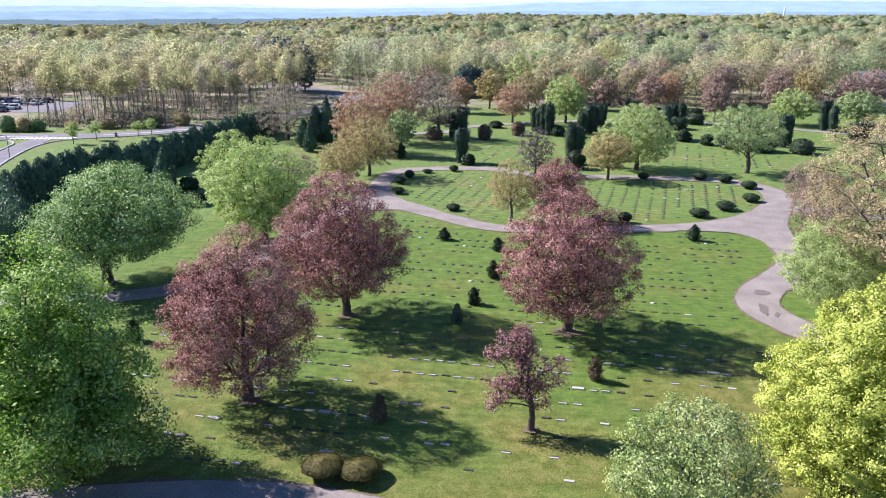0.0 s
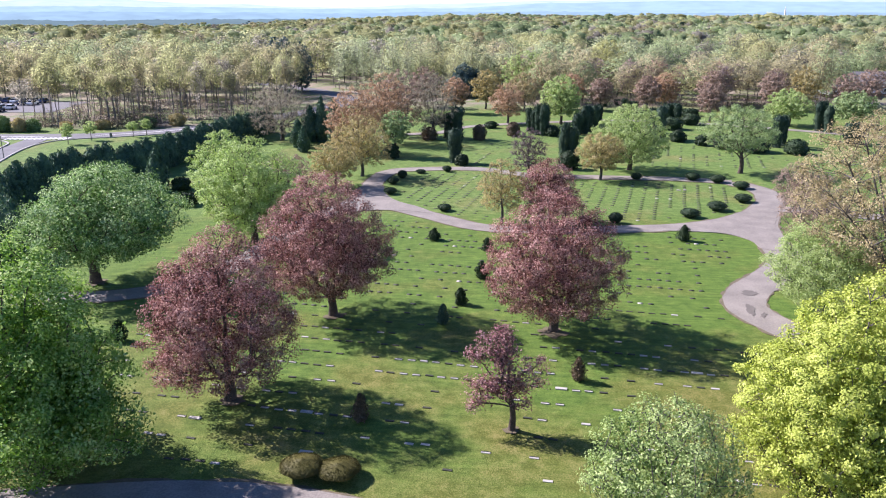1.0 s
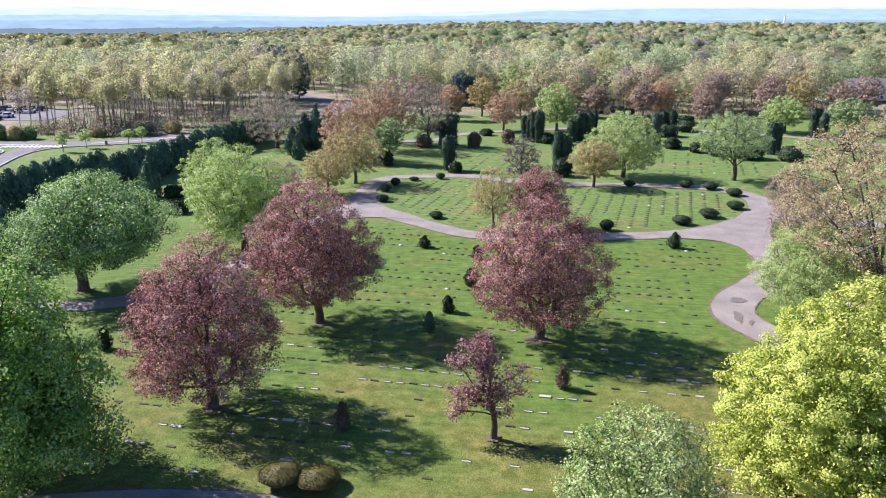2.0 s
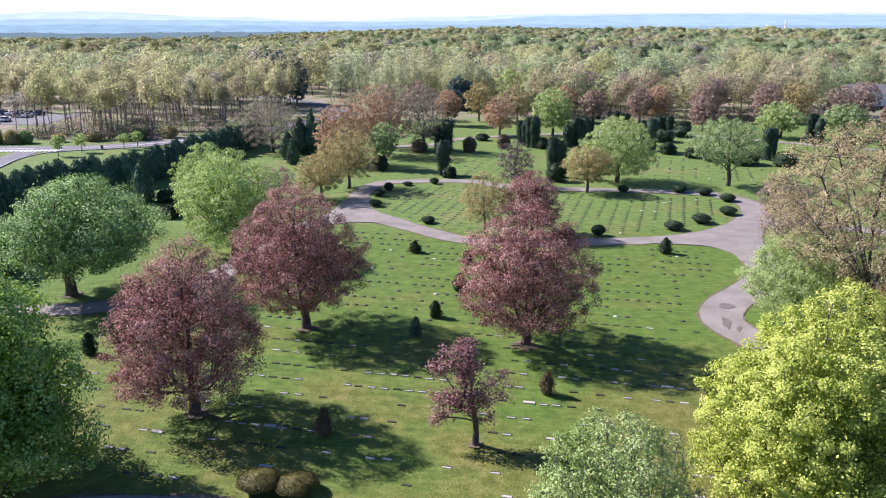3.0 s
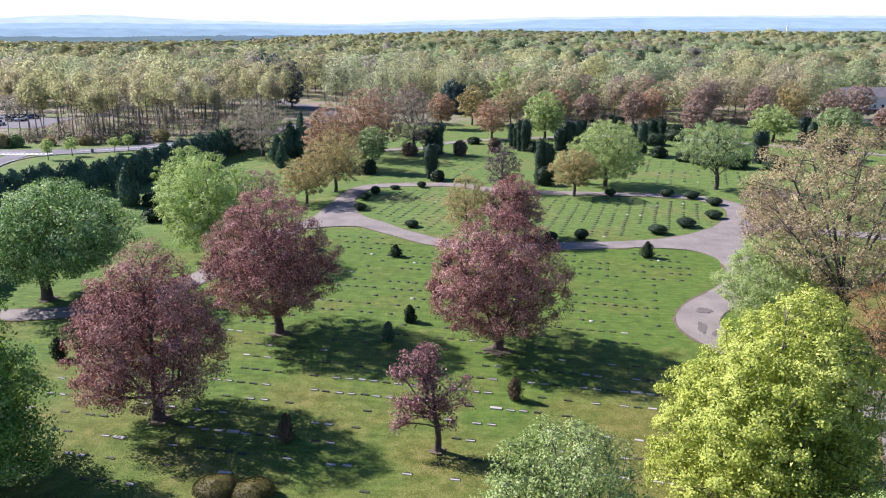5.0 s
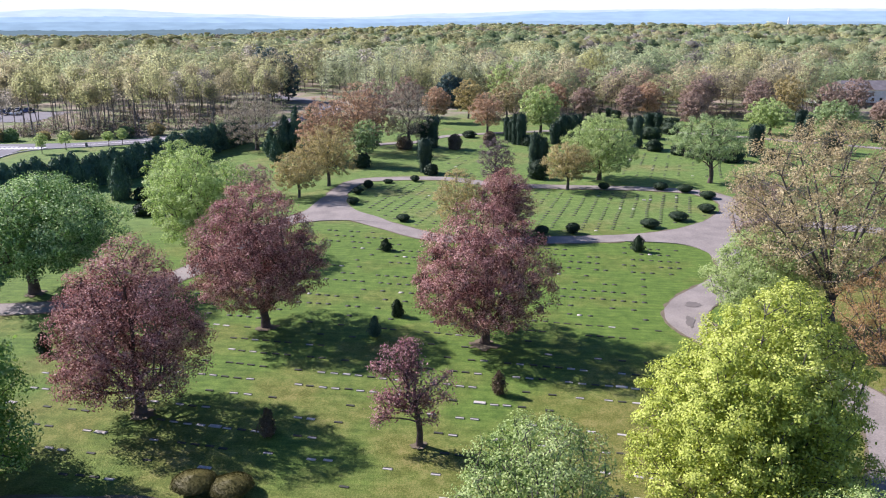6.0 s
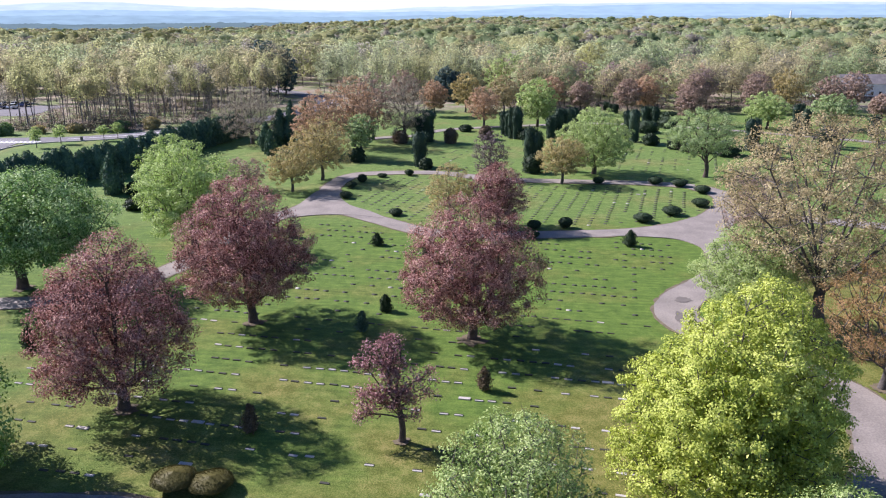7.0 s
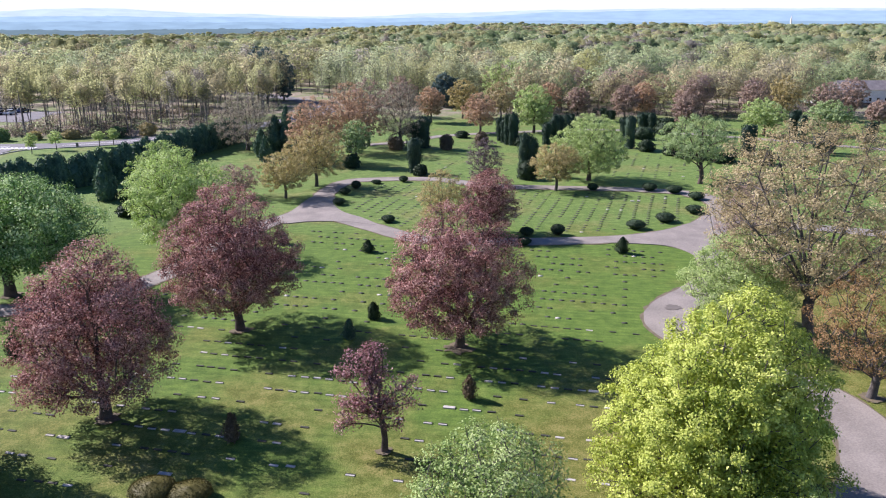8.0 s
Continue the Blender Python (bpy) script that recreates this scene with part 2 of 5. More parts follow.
BRIGHT = leaf_material("bright_leaf", [(0.235, 0.30, 0.045), (0.425, 0.485, 0.095), (0.62, 0.67, 0.20)], 0.26, 0.6, island=0.6, sheen=0.16)
PALE = leaf_material("pale_leaf", [(0.125, 0.200, 0.050), (0.27, 0.365, 0.115), (0.50, 0.59, 0.25)], 0.32, island=0.85)
SPRING = leaf_material("spring_leaf", [(0.240, 0.312, 0.110), (0.365, 0.455, 0.182), (0.53, 0.60, 0.295)], 0.5, island=0.5)
TAN = leaf_material("tan_bud", [(0.236, 0.188, 0.098), (0.390, 0.325, 0.172), (0.548, 0.480, 0.280)])
OLIVE = leaf_material("olive_bud", [(0.259, 0.211, 0.093), (0.395, 0.335, 0.145), (0.531, 0.460, 0.234)])
ORANGE = leaf_material("orange_bud", [(0.284, 0.182, 0.114), (0.422, 0.286, 0.176), (0.554, 0.410, 0.261)])
ROSE = leaf_material("rose_bud", [(0.205, 0.146, 0.110), (0.318, 0.236, 0.178), (0.445, 0.348, 0.268)])
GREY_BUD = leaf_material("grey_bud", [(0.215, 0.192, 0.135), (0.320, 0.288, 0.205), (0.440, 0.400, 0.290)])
CONIFER = leaf_material("conifer_needle", [(0.038, 0.075, 0.047), (0.081, 0.140, 0.084), (0.164, 0.245, 0.131)], 0.08)
CYPRESS = leaf_material("cypress_spray", [(0.018, 0.036, 0.025), (0.038, 0.066, 0.043), (0.075, 0.114, 0.066)], 0.08)
PINE = leaf_material("pine_needle", [(0.045, 0.078, 0.066), (0.090, 0.140, 0.118), (0.160, 0.220, 0.180)], 0.1)
YEW = leaf_material("yew_needle", [(0.014, 0.028, 0.013), (0.03, 0.053, 0.024), (0.06, 0.092, 0.042)], 0.08)
TOPIARY = leaf_material("winter_burnt_needle", [(0.062, 0.059, 0.015), (0.096, 0.088, 0.024), (0.126, 0.112, 0.033)], 0.08, island=0.15)
RUST = leaf_material("rust_needle", [(0.075, 0.055, 0.036), (0.135, 0.100, 0.062), (0.21, 0.16, 0.10)], 0.12)


def wood_leaf(name, a, b, c):
    """Foliage of the woods: hue drifts from tree to tree more than from leaf to leaf."""
    return leaf_material(name, [a, b, c], 0.66, 0.9, island=0.08, drift=0.25, sheen=0.02, by_tree=0.75, tuft=0.9)


# spring leaf hues, lightened and greyed so the colour also carries distance haze
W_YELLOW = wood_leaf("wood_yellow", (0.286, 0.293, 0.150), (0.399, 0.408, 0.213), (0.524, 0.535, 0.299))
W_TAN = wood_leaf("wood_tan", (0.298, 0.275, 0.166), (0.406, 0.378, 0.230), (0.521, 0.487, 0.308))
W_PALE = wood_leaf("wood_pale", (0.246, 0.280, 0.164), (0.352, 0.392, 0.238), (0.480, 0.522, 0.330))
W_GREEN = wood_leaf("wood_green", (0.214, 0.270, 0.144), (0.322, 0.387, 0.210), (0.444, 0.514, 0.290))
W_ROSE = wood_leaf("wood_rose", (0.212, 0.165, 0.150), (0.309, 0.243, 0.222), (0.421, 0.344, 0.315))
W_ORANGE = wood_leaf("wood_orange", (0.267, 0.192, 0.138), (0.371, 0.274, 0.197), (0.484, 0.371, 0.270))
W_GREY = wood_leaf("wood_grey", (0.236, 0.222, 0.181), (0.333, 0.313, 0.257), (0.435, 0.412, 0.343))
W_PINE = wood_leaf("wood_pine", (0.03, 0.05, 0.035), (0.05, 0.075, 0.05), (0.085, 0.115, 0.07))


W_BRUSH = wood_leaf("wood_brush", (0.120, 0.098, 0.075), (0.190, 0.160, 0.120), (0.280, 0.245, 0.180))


# ---- mesh helpers ----
def mesh_np(name, verts, faces, mats=(), face_mat=None, smooth=False, normals=None, tone=None):
    """A mesh from an array of vertices and an array of faces (or several, each with its own number of corners)."""
    me = bpy.data.meshes.new(name)
    sets = [np.asarray(f, dtype=np.int32) for f in (faces if isinstance(faces, list) and np.ndim(faces[0]) == 2 else [faces])]
    verts = np.asarray(verts, dtype=np.float32)
    corners = np.concatenate([np.full(len(f), f.shape[1], dtype=np.int32) for f in sets])
    loops = np.concatenate([f.ravel() for f in sets])
    me.vertices.add(len(verts))
    me.vertices.foreach_set("co", verts.ravel())
    me.loops.add(len(loops))
    me.loops.foreach_set("vertex_index", loops)
    me.polygons.add(len(corners))
    me.polygons.foreach_set("loop_start", (np.cumsum(corners) - corners).astype(np.int32))
    for m in mats:
        me.materials.append(m)
    if face_mat is not None:
        me.polygons.foreach_set("material_index", np.asarray(face_mat, dtype=np.int32))
    if smooth:
        me.polygons.foreach_set("use_smooth", np.ones(len(corners), dtype=bool))
    me.update(calc_edges=True)
    if tone is not None:
        me.attributes.new("tone", "FLOAT", "POINT").data.foreach_set("value", np.asarray(tone, dtype=np.float32))
    if normals is not None:
        me.polygons.foreach_set("use_smooth", np.ones(len(corners), dtype=bool))
        me.normals_split_custom_set_from_vertices(np.asarray(normals, dtype=np.float32).tolist())
    return me


def part(name, data, parent=None, label=""):
    """Links a mesh, or a bmesh with its material given, as one object under a thing."""
    ob = new(name, data)
    ob.parent = parent
    return tagged(ob, label) if label else ob


def bm_mesh(name, bm, mat, smooth=False):
    me = bpy.data.meshes.new(name)
    bm.to_mesh(me)
    bm.free()
    me.materials.append(mat)
    if smooth:
        for p in me.polygons:
            p.use_smooth = True
    return me


def box_bm(bm, x0, y0, z0, x1, y1, z1, bevel=0.0):
    m = Matrix.Translation(((x0 + x1) / 2, (y0 + y1) / 2, (z0 + z1) / 2)) @ Matrix.Diagonal((x1 - x0, y1 - y0, z1 - z0, 1))
    g = bmesh.ops.create_cube(bm, size=1, matrix=m)
    if bevel:
        es = list({e for v in g["verts"] for e in v.link_edges})
        bmesh.ops.bevel(bm, geom=es, offset=bevel, segments=2, affect="EDGES", profile=0.5)
    return bm


def empty(name, x, y, z=0, turn=0):
    e = new(name)
    e.empty_display_size = 0.3
    e.matrix_world = pose(x, y, z, 0, 0, turn)
    return e


def unit(v):
    return v / np.maximum(np.linalg.norm(v, axis=-1, keepdims=True), 1e-9)


def leaf_cards(rng, centres, normals, size, slim=0.62):
    """Kite-shaped folded leaves at the centres, facing about the normals."""
    n = len(centres)
    nor = unit(normals)
    side = unit(np.cross(nor, rng.normal(size=(n, 3))))
    along = np.cross(nor, side)
    s = (size * rng.uniform(0.65, 1.35, n))[:, None]
    fold = nor * s * rng.uniform(-0.05, 0.22, n)[:, None]
    a = centres - along * s * 0.5
    b = centres + side * s * slim * 0.5 + fold
    c = centres + along * s * 0.5
    d = centres - side * s * slim * 0.5 + fold
    v = np.stack([a, b, c, d], axis=1).reshape(-1, 3)
    return v, np.arange(4 * n).reshape(-1, 4)


def tubes(p0, p1, r0, r1, sides):
    """Tapered tubes from p0 to p1."""
    n = len(p0)
    d = unit(p1 - p0)
    ref = np.where(np.abs(d[:, 2:3]) > 0.9, np.array([[1.0, 0, 0]]), np.array([[0, 0, 1.0]]))
    u = unit(np.cross(d, ref))
    w = np.cross(d, u)
    ang = np.arange(sides) * 2 * math.pi / sides
    ring = u[:, None] * np.cos(ang)[None, :, None] + w[:, None] * np.sin(ang)[None, :, None]
    lo = p0[:, None] - d[:, None] * (r0[:, None, None] * 0.25) + ring * r0[:, None, None]
    hi = p1[:, None] + d[:, None] * (r1[:, None, None] * 0.25) + ring * r1[:, None, None]
    v = np.concatenate([lo, hi], axis=1).reshape(-1, 3)
    k = np.arange(sides)
    f = np.stack([k, (k + 1) % sides, (k + 1) % sides + sides, k + sides], axis=1)
    return v, (f[None] + (np.arange(n) * 2 * sides)[:, None, None]).reshape(-1, 4)


def crown_points(rng, n, h, rad, base, wide, power, fill, gap, dx, dy, seed, skirt, prof, lobes, apex):
    """Bough tips spread evenly through a lobed crown, thicker towards its skin, with a few gaps. prof gives the radius at each height."""
    out = np.zeros((n, 3))
    have, tries = 0, 0
    while have < n:
        cand = []
        while len(cand) < 7:
            tries += 1
            u = rng.uniform(0, 1)
            a = rng.uniform(0, 2 * math.pi)
            if prof:
                r = float(np.interp(u, [p[0] for p in prof], [p[1] for p in prof]))
            elif u < wide:
                r = skirt + (1 - skirt) * math.sin(u / wide * math.pi / 2)
            else:
                r = max(0.0, math.cos((u - wide) / (1 - wide) * math.pi / 2)) ** power
            if rng.uniform() > r + 0.1:
                continue
            lobe = 1 + lobes * noise.noise(Vector((math.cos(a) * 1.7 + seed * 3.1, math.sin(a) * 1.7, u * 3.6))) + 0.6 * lobes * noise.noise(Vector((math.cos(a) * 4.1, math.sin(a) * 4.1 + seed, u * 8.0)))
            q = rng.uniform(0, 1) ** fill
            lift_in = 0.0 if u < 0.35 else (1 - q) * 0.10
            p = np.array([math.cos(a) * r * rad * lobe * q + dx * (0.4 + 0.6 * u) + apex[0] * u * u, math.sin(a) * r * rad * lobe * q + dy * (0.4 + 0.6 * u) + apex[1] * u * u,
                          base + (h - base) * (min(1.0, u + lift_in) * (0.93 + 0.07 * lobe))])
            if tries < 40 * n and noise.noise(Vector(p * (2.6 / rad) + seed * 7.7)) < gap:
                continue
            cand.append(p)
        if have:
            far = [np.min(np.sum((out[:have] - c) ** 2, axis=1)) for c in cand]
            out[have] = cand[int(np.argmax(far))]
        else:
            out[0] = cand[0]
        have += 1
    return out


def skeleton(rng, tips, fork, lead, lean, step, limbs=()):
    """Grows boughs from a trunk so that each tip hangs on a near bough: nodes, parents, load."""
    nodes, par, plen = [np.zeros(3)], [-1], [0.0]
    k = max(3, int(lead / (0.8 if step < 1.5 else 2.6)))
    for i in range(1, k + 1):
        z = lead * i / k
        nodes.append(np.array([lean[0] * z + 0.12 * math.sin(z * 1.3), lean[1] * z + 0.10 * math.cos(z * 1.7) - 0.1, z]))
        par.append(i - 1)
        plen.append(z)
    trunk_n = k
    for lx, ly, lz in limbs:
        prev, a, b = trunk_n, nodes[trunk_n], np.array([lx, ly, lz])
        m = max(3, int(np.linalg.norm(b - a) / 1.2))
        side = rng.normal(size=3) * 0.25
        for i in range(1, m + 1):
            f = i / m
            nodes.append(a + (b - a) * np.array([f ** 1.25, f ** 1.25, f]) + side * math.sin(f * 3.1))
            par.append(prev)
            plen.append(plen[trunk_n] + 0.3 * np.linalg.norm(b - a) * f)
            prev = len(nodes) - 1
    order = np.argsort(np.hypot(tips[:, 0], tips[:, 1]) + 0.8 * np.abs(tips[:, 2] - fork))
    ends = []
    for t in tips[order]:
        arr = np.array(nodes)
        dist = np.linalg.norm(arr - t, axis=1)
        cost = dist + 0.55 * np.array(plen) + 1.2 * np.maximum(0, arr[:, 2] - t[2] + 0.25 * dist) + 50 * (arr[:, 2] < fork * 0.85)
        b = int(np.argmin(cost))
        a = nodes[b]
        m = max(1, int(dist[b] / step))
        prev = b
        bend = rng.normal(size=3) * 0.055 * dist[b]
        for i in range(1, m + 1):
            s = i / m
            q = a + (t - a) * s + (bend + np.array([0, 0, 0.10 * dist[b]])) * math.sin(s * math.pi) * (1 if m > 1 else 0)
            nodes.append(q)
            par.append(prev)
            plen.append(plen[prev] + dist[b] / m)
            prev = len(nodes) - 1
        ends.append(prev)
    load = np.zeros(len(nodes))
    load[ends] += 1
    for i in range(len(nodes) - 1, 0, -1):
        load[par[i]] += load[i]
    return np.array(nodes), np.array(par), load, trunk_n


def tree_arrays(seed, h, rad, base, fork=None, lead=None, wide=0.35, power=0.75, fill=0.3, gap=-0.35, dx=0, dy=0, tips=220, per=60, size=0.24,
                spread=0.5, trunk=0.3, twig=0.022, lean=(0, 0), step=0.9, blobs=None, droop=0.1, up=0.35, sides=6, outward=0.5, skirt=0.6, jitter=0.55, inner=0.15, slim=0.62,
                prof=None, lobes=0.2, apex=(0, 0), sprigs=False, limbs=()):
    """All of one tree as arrays: trunk, boughs, and pads of leaves."""
    rng = np.random.default_rng(seed)
    fork = fork if fork is not None else max(1.2, base * 1.0 + 0.12 * h)
    lead = lead if lead is not None else fork + 0.45 * (h - fork)
    if blobs:
        pts = []
        for bx, by, bz, rx, ry, rz, k in blobs:
            v = unit(rng.normal(size=(k, 3))) * (rng.uniform(0, 1, (k, 1)) ** 0.45)
            pts.append(v * np.array([rx, ry, rz]) + np.array([bx, by, bz]))
        pts = np.concatenate(pts)
    else:
        pts = crown_points(rng, tips, h - spread * 0.7, rad - spread * 0.7, base + spread * 0.3, wide, power, fill, gap, dx, dy, seed, skirt, prof, lobes, apex)
    nodes, par, load, tn = skeleton(rng, pts, fork, lead, lean, step, limbs)
    r = np.maximum(twig, trunk * (load / load[0]) ** 0.52)
    flare = 1 + 0.4 * np.exp(-nodes[:, 2] / (0.12 * fork + 0.25)) * (np.arange(len(nodes)) <= tn)
    r = r * flare
    i = np.arange(1, len(nodes))
    is_t = i <= tn
    a, b = nodes[par[i]].copy(), nodes[i]
    a[0, 2] -= 0.15
    ra, rb = np.minimum(r[par[i]], r[i] * 1.35), r[i]
    ra[is_t] = r[par[i]][is_t]
    tv, tf = tubes(a[is_t], b[is_t], ra[is_t], rb[is_t], 10 if sides > 4 else sides)
    bv, bf = tubes(a[~is_t], b[~is_t], ra[~is_t], rb[~is_t], sides if sides < 5 else 5)
    # each tip carries a pad of shoots: a shallow dome of leaves, thicker towards its skin, with a few shoots sticking out
    n = len(pts) * per
    mid = np.array([dx * 0.6, dy * 0.6, base + 0.35 * (h - base)])
    tip = np.repeat(pts, per, axis=0)
    girth = np.repeat(spread * rng.uniform(0.75, 1.3, len(pts)), per)[:, None]
    stray = (rng.uniform(0, 1, (n, 1)) < 0.09) * rng.uniform(0.0, 0.7, (n, 1))
    d = unit(rng.normal(size=(n, 3)) + 0.45 * unit(tip - mid) + np.array([0, 0, 0.15]))
    c = tip + d * girth * (rng.uniform(0, 1, (n, 1)) ** 0.45 * 1.1 + stray) * np.array([1.12, 1.12, 0.8])
    if sprigs:
        sway = unit(rng.normal(size=(len(pts) * 5, 3)) + 0.6 * np.repeat(unit(pts - mid), 5, axis=0))
        root = np.repeat(pts, 5, axis=0)
        sv, sf = tubes(root, root + sway * spread * 1.25, np.full(len(root), twig * 0.6), np.full(len(root), twig * 0.25), 3)
        bv, bf = np.concatenate([bv, sv]), np.concatenate([bf, sf + len(bv)])
    c[:, 2] -= droop * spread * rng.uniform(0, 1, n) * np.linalg.norm(d[:, :2], axis=1)
    c[:, 2] = np.maximum(c[:, 2], 0.25)
    nor = rng.normal(size=c.shape) * jitter + np.array([0, 0, up]) + outward * unit(c - mid) + 0.75 * d
    sizes = np.full(len(c), size)
    if inner:
        n_in = int(len(c) * inner)
        pick = pts[rng.integers(0, len(pts), n_in)]
        ci = mid + (pick - mid) * rng.uniform(0.4, 0.92, (n_in, 1)) + rng.normal(size=(n_in, 3)) * spread * 0.8
        ci[:, 2] = np.maximum(ci[:, 2], base)
        c = np.concatenate([c, ci])
        nor = np.concatenate([nor, rng.normal(size=(n_in, 3)) + np.array([0, 0, 0.4])])
        sizes = np.concatenate([sizes, np.full(n_in, size * 1.5)])
    lv, lf = leaf_cards(rng, c, nor, sizes, slim)
    return (tv, tf), (bv, bf), (lv, lf)


def make_tree(name, label, x, y, leaf, bark=None, category="tree", group="", turn=0, **kw):
    """A tree: a trunk with its limbs, and the crown."""
    (tv, tf), (bv, bf), (lv, lf) = tree_arrays(**kw)
    bark = bark or BARK
    e = tagged(empty(name, x, y, 0, turn), label, category, group)
    part("trunk", mesh_np("trunk", np.concatenate([tv, bv]), np.concatenate([tf, bf + len(tv)]), [bark], smooth=True), e)
    part("crown", mesh_np("crown", lv, lf, [leaf]), e)
    return e


def dense_shrub(seed, prof, h, rad, n, size, core=0.86, upright=0.0, lump=0.12, slim=0.62, zlow=0.02):
    """A clipped or columnar evergreen: a solid lumpy heart under a skin of small sprays. prof(u) gives the radius at height u."""
    rng = np.random.default_rng(seed)
    seg, lev = 14, 10
    us = np.linspace(0, 1, lev)
    v = []
    for u in us:
        for k in range(seg):
            a = 2 * math.pi * k / seg
            q = 1 + lump * noise.noise(Vector((math.cos(a) * 1.6 + seed, math.sin(a) * 1.6, u * 4)))
            rr = max(prof(u), 0.01) * rad * q * core
            v.append((rr * math.cos(a), rr * math.sin(a), zlow + u * (h * 0.97 - zlow)))
    f = [(i * seg + k, i * seg + (k + 1) % seg, (i + 1) * seg + (k + 1) % seg, (i + 1) * seg + k) for i in range(lev - 1) for k in range(seg)]
    f += [(k, k + 1, (seg - 1) - k - 1, (seg - 1) - k) for k in range(seg // 2 - 1)]
    t = (lev - 1) * seg
    f += [(t + (seg - 1) - k, t + (seg - 1) - k - 1, t + k + 1, t + k) for k in range(seg // 2 - 1)]
    uu = rng.uniform(0, 1, n)
    pr = np.array([max(prof(u), 0.02) for u in uu])
    keep = rng.uniform(0, 1, n) < pr / pr.max() + 0.12
    uu, pr = uu[keep], pr[keep]
    aa = rng.uniform(0, 2 * math.pi, len(uu))
    q = np.array([1 + lump * noise.noise(Vector((math.cos(a) * 1.6 + seed, math.sin(a) * 1.6, u * 4))) for a, u in zip(aa, uu)])
    rr = pr * rad * q * rng.uniform(core, 1.04, len(uu))
    c = np.stack([rr * np.cos(aa), rr * np.sin(aa), zlow + uu * (h - zlow)], axis=1)
    nor = np.stack([np.cos(aa), np.sin(aa), np.full(len(aa), 0.5 - upright)], axis=1) + rng.normal(size=c.shape) * 0.6
    lv, lf = leaf_cards(rng, c, nor, size, slim)
    if upright:
        lv = lv.reshape(-1, 4, 3)
        m = lv.mean(axis=1, keepdims=True)
        lv = (m + (lv - m) * np.array([1, 1, 1 + 1.4 * upright])).reshape(-1, 3)
    verts = np.concatenate([np.array(v), lv])
    faces = np.concatenate([np.array(f), lf + len(v)])
    return verts, faces


def make_shrub(name, label, x, y, mat, category, group="", stem=True, turn=0, scale=1.0, stem_r=0.06, **kw):
    v, f = dense_shrub(**kw)
    e = tagged(empty(name, x, y, 0, turn), label, category, group)
    part("foliage", mesh_np("foliage", v, f, [mat]), e)
    if stem:
        h = kw["h"]
        sv, sf = tubes(np.array([[0, 0, -0.05]]), np.array([[0, 0, h * 0.55]]), np.array([stem_r * 1.3]), np.array([stem_r * 0.7]), 8)
        part("stem", mesh_np("stem", sv, sf, [BARK], smooth=True), e)
    return e


def dome(u):
    return math.sqrt(max(0.0, 1 - (abs(u - 0.38) / 0.62) ** 2.4)) if u > 0.38 else 0.80 + 0.20 * math.sin(u / 0.38 * math.pi / 2)


def mushroom(u):
    return (0.35 + 0.65 * (u / 0.45) ** 0.7) if u < 0.45 else math.sqrt(max(0.0, 1 - ((u - 0.45) / 0.55) ** 2))


def column(u):
    return min(1, 0.74 + u * 0.4) * (1 if u < 0.86 else 0.35 + 0.65 * math.sqrt(max(0.0, 1 - ((u - 0.86) / 0.14) ** 2)))


def spindle(u):
    return min(1, 0.7 + u * 1.0) * (1 - max(0, u - 0.35) / 0.65) ** 0.7 + 0.03


def hedge_form(u):
    return min(1, 0.8 + u) * (1 - max(0, u - 0.45) / 0.55) ** 0.55 + 0.03


def young_form(u):
    return min(1, 0.62 + u * 1.6) * (1 - max(0, u - 0.3) / 0.7) ** 0.6 + 0.06


def smooth_line(pts, n=10):
    """A curve through the points."""
    p = [Vector(pts[0]) * 2 - Vector(pts[1])] + [Vector(q) for q in pts] + [Vector(pts[-1]) * 2 - Vector(pts[-2])]
    out = []
    for i in range(1, len(p) - 2):
        for k in range(n):
            t = k / n
            a, b, c, d = p[i - 1], p[i], p[i + 1], p[i + 2]
            out.append(0.5 * (2 * b + (c - a) * t + (2 * a - 5 * b + 4 * c - d) * t * t + (3 * b - a - 3 * c + d) * t ** 3))
    return out + [p[-2]]


def strip(pts, width, z, rough_edge=0.12, seed=0, thick=0.06, n=10):
    """A paved strip along a curve, with a slightly ragged edge and a real thickness."""
    line = smooth_line(pts, n)
    bm = bmesh.new()
    rows = []
    for i, p in enumerate(line):
        d = (line[min(i + 1, len(line) - 1)] - line[max(i - 1, 0)]).normalized()
        s = Vector((-d.y, d.x))
        wl = width / 2 + rough_edge * noise.noise(Vector((p.x * 0.8, p.y * 0.8, seed)))
        wr = width / 2 + rough_edge * noise.noise(Vector((p.x * 0.8, p.y * 0.8, seed + 9)))
        a, b = p + s * wl, p - s * wr
        rows.append([bm.verts.new((a.x, a.y, z - thick)), bm.verts.new((a.x, a.y, z)), bm.verts.new((p.x, p.y, z + 0.01)), bm.verts.new((b.x, b.y, z)), bm.verts.new((b.x, b.y, z - thick))])
    for r, q in zip(rows, rows[1:]):
        for k in range(4):
            bm.faces.new((r[k], q[k], q[k + 1], r[k + 1]))
    bmesh.ops.recalc_face_normals(bm, faces=bm.faces)
    return bm


# ---- the ground: one sheet to the horizon ----
def hill(x, y):
    """Gentle wooded rises beyond the park."""
    k = min(1, max(0, (y - 330) / 400))
    k = k * k * (3 - 2 * k)
    side = min(1, max(0, (x / max(y, 1) + 0.35) / 0.35))
    return k * (7 * noise.noise(Vector((x * 0.0035, y * 0.0035, 1.3))) + 1 + 2 * side * min(1, y / 1500) - 28 * (1 - side) * min(1, max(0, (y - 420) / 900))) - 70 * min(1, max(0, (y - 2250) / 500))


